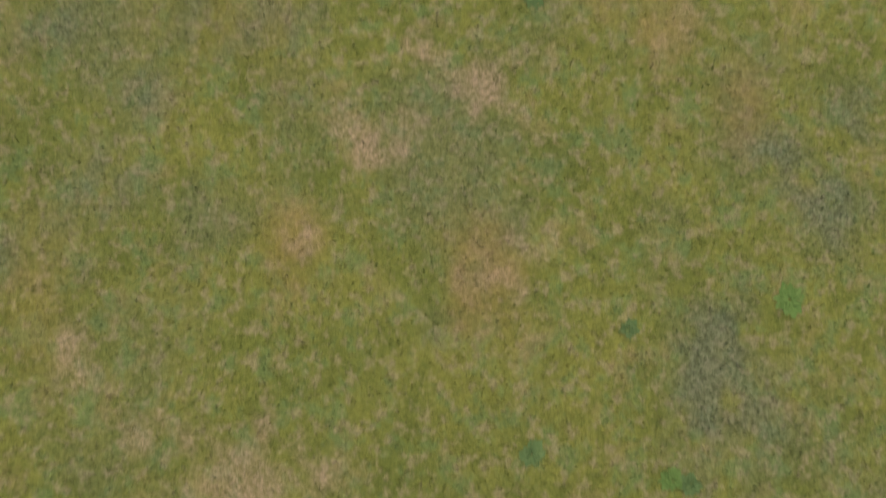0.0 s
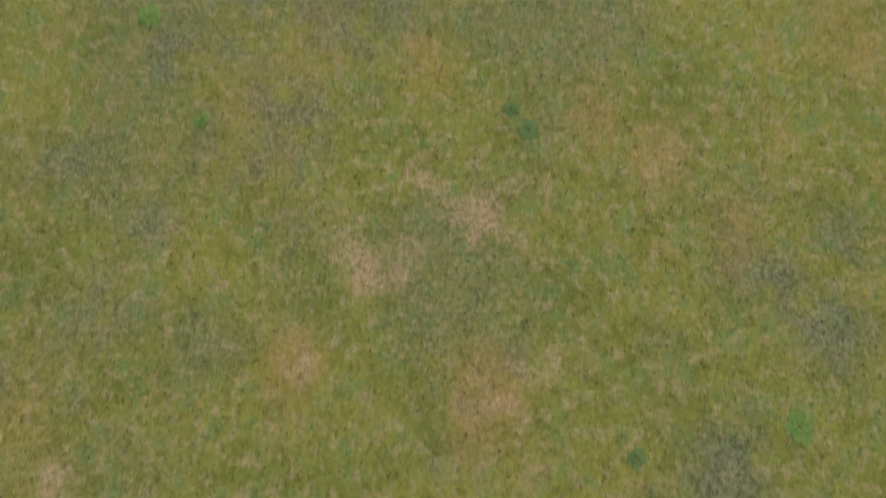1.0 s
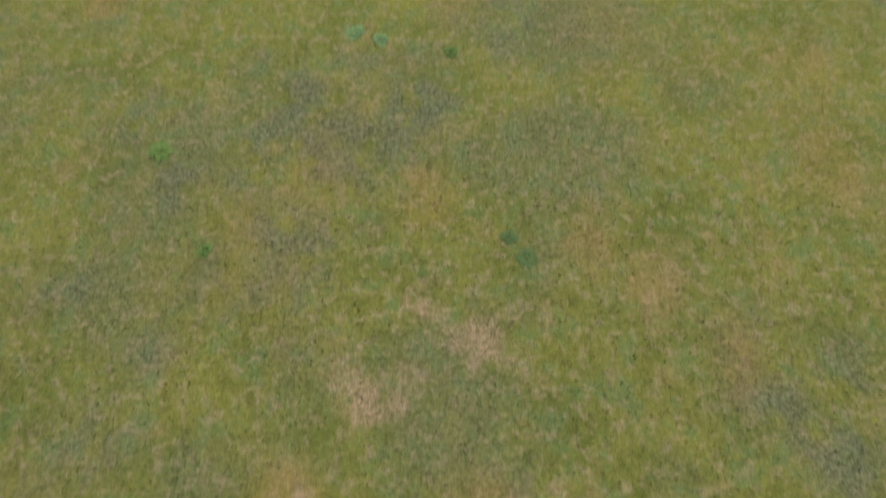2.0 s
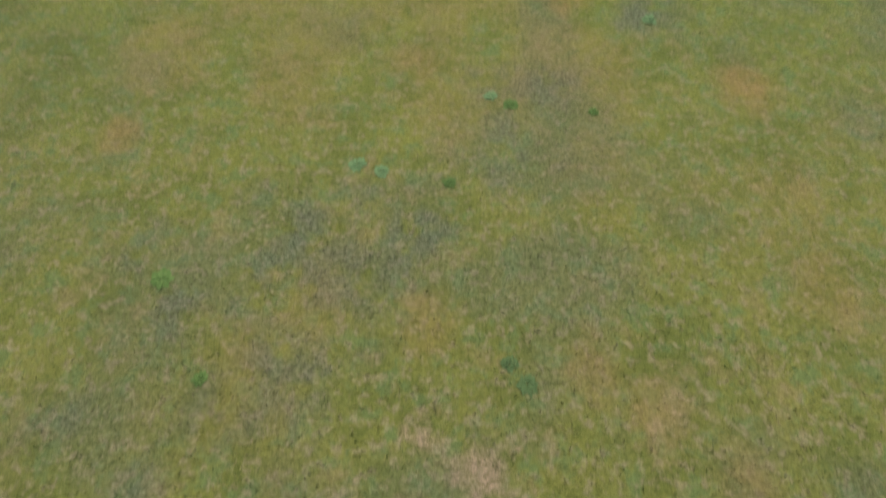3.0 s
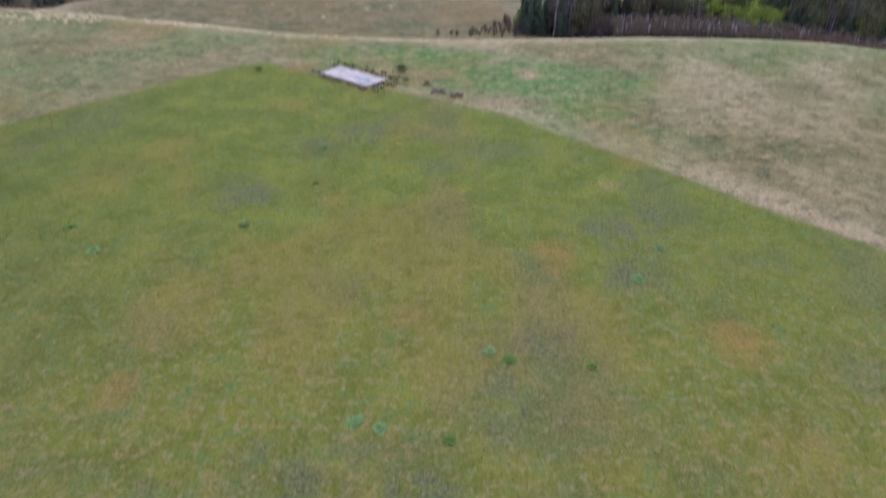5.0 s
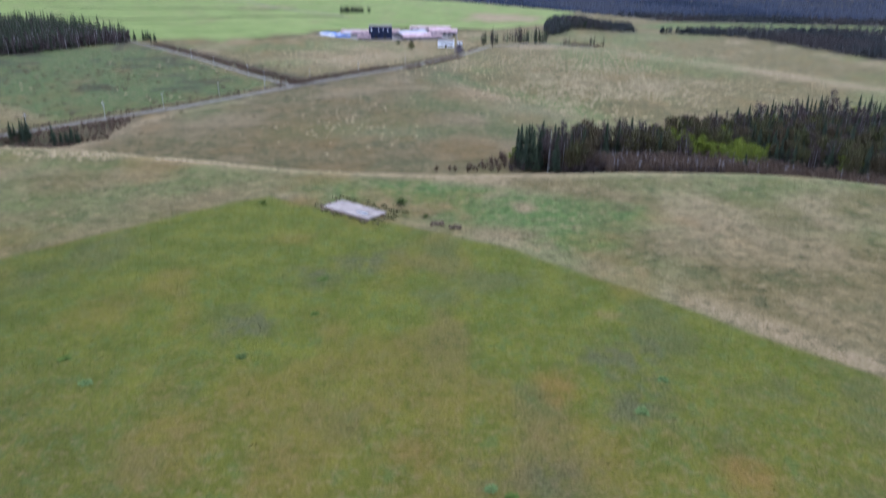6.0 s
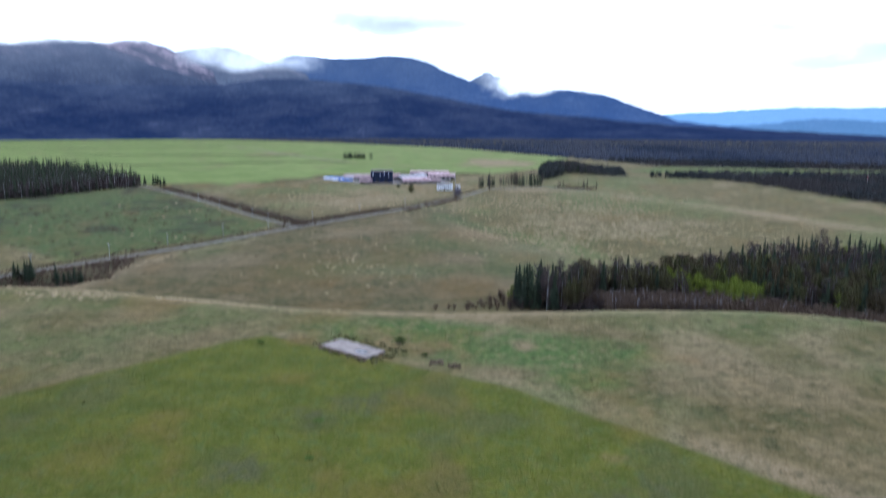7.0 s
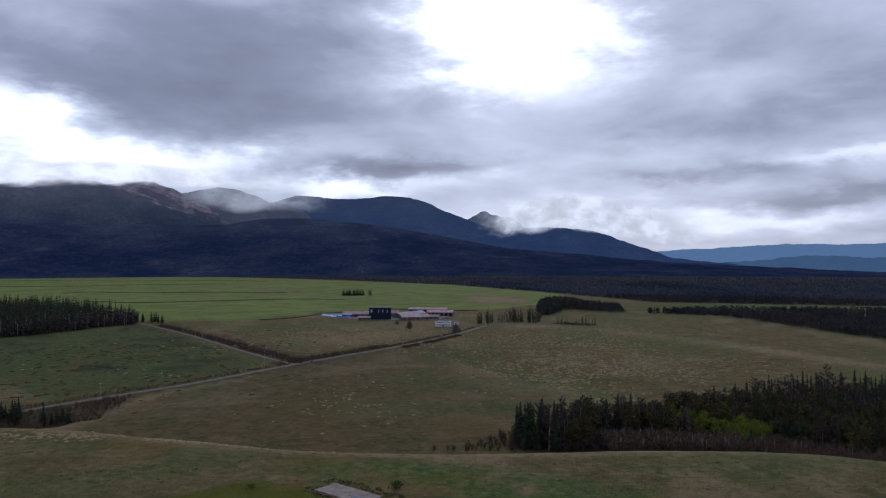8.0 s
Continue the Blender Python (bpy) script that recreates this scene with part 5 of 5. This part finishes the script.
def shed(label, x, y, ln, wd, eave, ridge, turn, roof_mat, doors=5, dark=False):
    ob = tagged(thing("farm_shed", x, y, YARD_Z, turn), label, "shed", "farm sheds")
    wl = Shape().box(0, 0, 0, ln, wd, eave)
    for s_ in (-1, 1):
        wl.add([(s_ * ln / 2, -wd / 2, eave), (s_ * ln / 2, wd / 2, eave), (s_ * ln / 2, 0, ridge - 0.1)], [(0, 1, 2)])
    wl.put("wall", M_SHED, ob)
    for s_ in (-1, 1):
        o = wd / 2 + 0.5
        drop = (ridge - eave) / (wd / 2) * 0.5
        Shape().add([(-ln / 2 - 0.5, s_ * o, eave - drop), (ln / 2 + 0.5, s_ * o, eave - drop), (ln / 2 + 0.5, 0, ridge), (-ln / 2 - 0.5, 0, ridge),
                     (-ln / 2 - 0.5, s_ * o, eave - drop + 0.2), (ln / 2 + 0.5, s_ * o, eave - drop + 0.2), (ln / 2 + 0.5, 0, ridge + 0.2), (-ln / 2 - 0.5, 0, ridge + 0.2)],
                    [(0, 1, 2, 3), (7, 6, 5, 4), (0, 4, 5, 1), (0, 3, 7, 4), (1, 5, 6, 2)]).put("roof", roof_mat, ob)
    # dark: near-black panels on the wall stand for the shade in open bays
    for k in range(doors):
        u = (k + 0.5) / doors - 0.5
        Shape().box(u * ln, -wd / 2 - 0.04, 0.0 if dark else 0.9, ln / doors * (0.62 if dark else 0.3), 0.1, eave * (0.85 if dark else 0.4)).put("door" if dark else "window", M_DARK if dark else M_GLASS, ob)
    return ob


shed("long farm shed with a faded pinkish-red roof", -96, 792, 34, 12, 3.2, 6.0, -4, M_PINK)
shed("low annex shed with a faded red roof beside the mill", -84, 747, 13, 7, 2.6, 4.0, 2, M_PINK, 3)
shed("long farm shed with a light grey sheet roof", -38, 792, 44, 12, 3.2, 5.6, 52, M_GREY_ROOF, 7)
shed("broad farm shed with a pale pink roof", -31, 754, 30, 14, 3.0, 5.8, 16, M_PINK, 6)
shed("open cattle shed with dark bays and a grey roof", -18, 846, 46, 12, 4.6, 6.4, -4, M_PINK, 8, True)
shed("open farm shed with dark bays and a reddish roof", -3, 806, 30, 12, 4.0, 6.2, -8, M_PINK, 6, True)
shed("small shed with a faded pink roof", -62, 800, 22, 10, 3.4, 6.0, 10, M_PINK, 4)


shed("small whitish storehouse at the end of the yard", -107, 786, 9, 6, 2.6, 4.0, 8, M_GREY_ROOF, 2)
shed("narrow lean-to shed with a pale pink roof", -12, 760, 14, 9, 2.6, 4.4, 10, M_PINK, 2)


def office():
    ob = tagged(thing("office_building", 0.0, 676.0, YARD_Z - 0.4, -3), "white two-storey office block with dark windows", "building")
    Shape().box(0, 4, 0, 15.0, 8, 5.6).put("wall", M_WHITE, ob)
    Shape().box(0, 4, 5.6, 14.6, 8.6, 0.3).put("roof", M_SHED, ob)
    Shape().box(-4, 4.5, 5.9, 0.7, 0.7, 0.9).put("chimney", M_SHED, ob)
    for z in (0.9, 3.5):
        for k in range(7):
            if (z < 2) and k == 3:
                continue
            window(ob, -5.7 + k * 1.9, -0.02, z, 1.15, 1.35)
    Shape().box(0, -0.05, 0, 1.3, 0.12, 2.2).put("door", M_DARK, ob)
    return ob


office()
hut = tagged(thing("hut", 13.5, 690.0, YARD_Z - 0.4, 5), "small white hut with a flat roof", "hut")
Shape().box(0, 1.5, 0, 4.2, 3.2, 2.8).put("wall", M_WHITE, hut)
Shape().box(0, 1.5, 2.8, 4.6, 3.6, 0.25).put("roof", M_GREY_ROOF, hut)
Shape().box(-0.8, -0.14, 0, 0.9, 0.08, 2.0).put("door", M_DARK, hut)


def stack_of_tarps(x, y, ln, wd, h, turn, label, mat):
    ob = tagged(thing("covered_stack", x, y, YARD_Z, turn), label, "hay stack", "covered stacks")
    n_, rows = 8, []
    for i in range(9):
        u = i / 8 - 0.5
        rows.append([(u * ln, wd / 2 * math.cos(math.pi * k / n_), h * math.sin(math.pi * k / n_) * (0.85 + 0.2 * rng.random()) * (0.3 if i in (0, 8) else 1)) for k in range(n_ + 1)])
    g_ = grid_object("tarpaulin", np.array(rows), mat)
    g_.parent = ob
    return ob


for k in range(30):
    stack_of_tarps(-137 + 1.15 * k + rng.uniform(-1, 1), 806 - 0.8 * k + rng.uniform(-11, 14), rng.uniform(6, 10), 4.0, 1.6, rng.uniform(-20, 40),
                   "stack under a bright blue tarpaulin" if k % 4 else "stack under a white sheet", M_TARP if k % 4 else M_WHITE)


def mast(x, y, h, label, mats, z=None):
    ob = tagged(thing("mast", x, y, z), label, "mast")
    n_ = len(mats)
    for k, mt in enumerate(mats):
        Shape().limb((0, 0, h * k / n_ - (0.4 if not k else 0)), (0, 0, h * (k + 1) / n_), 0.35 - 0.2 * k / n_, 0.35 - 0.2 * (k + 1) / n_, 8).put("section", mt, ob)
    return ob


mast(10.2, 665, 13, "thin grey lamp mast beside the office", [M_POLE, M_POLE])
mast(42.7, 664, 19, "tall dark pole by the farm road", [M_BARK, M_BARK, M_BARK])
mast(440, 730, 14, "red and white transmitter mast above the trees", [M_POLE, M_RED, M_WHITE, M_RED, M_WHITE])


# ---------------------------------------------------------------- weeds, tussocks and grass
def weed_clump(x, y, r, h, mat, label, seed):
    r_ = random.Random(seed)
    sh = Shape()
    for k in range(70):
        a, u = r_.uniform(0, 6.283), r_.random()
        rise = 0.2 + 0.55 * u
        ln = r * r_.uniform(0.45, 1.0) * (1 - 0.45 * u)
        d, s_ = Vector((math.cos(a), math.sin(a), 0)), Vector((-math.sin(a), math.cos(a), 0)) * ln * r_.uniform(0.22, 0.34)
        b = d * ln * 0.12 + Vector((0, 0, h * 0.25 * u))
        m_ = d * ln * 0.6 + Vector((0, 0, h * rise * 0.75))
        t_ = d * ln + Vector((0, 0, h * rise * 0.5))
        sh.add([b, m_ - s_, t_, m_ + s_], [(0, 1, 2), (0, 2, 3)])
    ob = tagged(thing("weed_clump", x, y, turn=r_.uniform(0, 360)), label, "weed", "weed clumps in the meadow")
    sh.put("leaves", mat, ob)
    return ob


PALE, MID, DARK = (M_WEED_PALE, "pale green broad-leaved weed clump in the grass"), (M_WEED, "fresh green weed clump in the grass"), (M_WEED_DARK, "dark green weed clump in the grass")
WEEDS = [(5.0, 58.6, 0.8, PALE), (7.0, 57.3, 0.9, MID), (-8.5, 48.2, 1.0, PALE), (-6.1, 47.3, 0.9, PALE), (0.6, 45.8, 0.7, MID), (-46.7, 78.2, 1.0, PALE), (-52.6, 84.4, 1.0, MID),
         (-28.3, 85.2, 0.9, DARK), (24.4, 72.7, 1.1, PALE), (15.8, 56.3, 0.7, MID), (29.0, 80.0, 0.9, PALE), (-20.4, 98.3, 0.9, MID), (-21.3, 111.7, 1.2, MID), (6.8, 24.7, 1.0, DARK),
         (5.5, 26.4, 0.8, DARK), (25.4, 2.4, 1.2, MID), (13.8, 0.1, 0.7, DARK), (-24.2, 34.1, 1.1, MID), (-18.8, 24.8, 0.7, MID), (7.0, -8.8, 1.0, DARK), (16.8, -10.4, 0.9, MID), (18.1, -10.6, 0.8, DARK)]
for k, (x, y, r_, (mt, lb)) in enumerate(WEEDS):
    weed_clump(x, y, r_ * 1.3, 0.30, mt, lb, k)

dots = [(-29.3, -5.0, 0.8), (-27.3, -5.0, 0.8), (5.6, 15.5, 0.7), (20.5, 20.3, 0.7), (24.3, 19.7, 0.8)]
gen = np.random.default_rng(21)
dots += [(x, y, k) for x, y, k in zip(gen.uniform(-45, 45, 210), gen.uniform(-22, 75, 210), gen.uniform(0.5, 1.25, 210))]
scatter_mesh("dock_stalks", "small dark brown tufts of dead weed stalks", [[shrub_shapes(0.30, 0.42, rng, 20, 3)] for _ in range(4)], [M_DEAD], dots, "weed", 0.0)

def meadow_spots(groups, seed):
    """Random places in the open meadow, clear of woods, road and olive field: x, y, size."""
    gen = np.random.default_rng(seed)
    out = []
    for cx, cy, sx_, sy_, n_, small, large in groups:
        out.append(np.stack([gen.normal(cx, sx_, n_), gen.normal(cy, sy_, n_), gen.uniform(small, large, n_)], 1))
    out = np.concatenate(out)
    x, y = out[:, 0], out[:, 1]
    ok = (inside(x, y, OLIVE, 1) < 0.1) & (inside(x, y, FOREST_R, 1) < 0.1) & (along(x, y, ROAD) > 8) & (along(x, y, LANE) > 6)
    # they grow in drifts
    ok &= fbm(x / 22, y / 22, 3, seed) + 0.35 * gen.uniform(-0.5, 0.5, len(x)) > 0.45
    return out[ok]


pale = meadow_spots([(95, 490, 35, 65, 1500, 0.6, 1.5), (88, 405, 26, 32, 1100, 0.6, 1.6), (60, 445, 22, 40, 400, 0.6, 1.3), (70, 570, 60, 60, 700, 0.7, 1.6), (-45, 300, 16, 16, 60, 0.6, 1.3),
                     (-60, 345, 50, 40, 100, 0.5, 1.2), (-200, 480, 60, 80, 60, 0.6, 1.4), (-75, 600, 60, 50, 420, 0.7, 1.7), (-75, 199, 26, 2.6, 800, 0.5, 1.1), (-62, 216, 30, 6, 160, 0.5, 1.0), (-20, 560, 25, 30, 160, 0.7, 1.5), (180, 440, 40, 50, 250, 0.6, 1.3)], 9)
scatter_mesh("straw_tussocks", "scattered pale straw tussocks in the dry meadow", [[mound_shapes(0.42, 0.92, rng)] for _ in range(8)], [M_STRAW], pale, "grass")
dark = meadow_spots([(-215, 470, 60, 80, 900, 0.7, 2.0), (-150, 440, 40, 50, 260, 0.7, 1.8), (-30, 330, 60, 60, 70, 0.4, 0.9), (95, 470, 50, 80, 260, 0.5, 1.0), (-75, 610, 60, 60, 90, 0.6, 1.4),
                     (40, 150, 50, 18, 110, 0.3, 0.7), (-100, 170, 40, 20, 90, 0.3, 0.7), (160, 600, 60, 60, 90, 0.6, 1.3)], 19)
scatter_mesh("dark_tussocks", "dark brown-green sedge tussocks in the pasture", [[mound_shapes(0.30, 1.15, rng)] for _ in range(8)], [M_SEDGE], dark, "grass")


def grass():
    """Clumps of blades over the near meadow, thinning with the distance."""
    gen = np.random.default_rng(2)
    n_ = 130000
    x = gen.uniform(-110, 110, n_ * 2)
    y = -26 + 205 * gen.uniform(0, 1, n_ * 2) ** 1.9
    half = 20 + 0.75 * np.hypot(y, 50)
    ok = (np.abs(x) < half)
    x, y = x[ok][:n_], y[ok][:n_]
    n_ = len(x)
    a_, b_ = cover(x, y)
    keep = gen.uniform(0, 1, n_) > 0.75 * b_[:, 0]
    x, y, a_, b_ = x[keep], y[keep], a_[keep], b_[keep]
    n_ = len(x)
    z = height(x, y)
    size = gen.uniform(0.6, 1.35, n_) * (1 + 0.5 * smooth(np.hypot(x, y), 40, 120))
    blades = 4
    v = np.zeros((n_, blades, 3, 3))
    for k in range(blades):
        a0 = gen.uniform(0, 6.283, n_)
        ln, up_ = size * gen.uniform(0.12, 0.30, n_), size * gen.uniform(0.03, 0.12, n_) * (2.3 - 1.3 * smooth(np.hypot(x, y), 22, 60))
        wd = size * gen.uniform(0.02, 0.05, n_)
        c, s_ = np.cos(a0), np.sin(a0)
        v[:, k, 0] = np.stack([x - s_ * wd, y + c * wd, z - 0.02], -1)
        v[:, k, 1] = np.stack([x + s_ * wd, y - c * wd, z - 0.02], -1)
        v[:, k, 2] = np.stack([x + c * ln, y + s_ * ln, z + up_], -1)
    # the blades of a clump share their first corner and so make one island
    idx = np.zeros((n_, blades, 3), np.int64)
    base = np.arange(n_)[:, None] * (1 + 2 * blades)
    idx[:, :, 0] = base
    idx[:, :, 1] = base + 1 + 2 * np.arange(blades)[None]
    idx[:, :, 2] = base + 2 + 2 * np.arange(blades)[None]
    co = np.concatenate([v[:, :1, 0], v[:, :, 1:].reshape(n_, -1, 3)], 1).reshape(-1, 3)
    tri = idx.reshape(-1, 3)
    me = bpy.data.meshes.new("grass_tufts")
    me.vertices.add(len(co))
    me.vertices.foreach_set("co", co.reshape(-1).astype(np.float32))
    me.loops.add(len(tri) * 3)
    me.loops.foreach_set("vertex_index", tri.reshape(-1).astype(np.int32))
    me.polygons.add(len(tri))
    me.polygons.foreach_set("loop_start", np.arange(0, len(tri) * 3, 3, dtype=np.int32))
    me.update(calc_edges=True)
    for key, val in (("cover_a", a_), ("cover_b", b_)):
        at = me.attributes.new(key, "FLOAT_COLOR", "POINT")
        at.data.foreach_set("color", np.repeat(val, 1 + 2 * blades, 0).astype(np.float32).reshape(-1))
    me.materials.append(M_TUFT)
    tagged(new("grass_tufts", me), "short tufts of olive and straw-coloured meadow grass", "grass", kind="stuff")


grass()
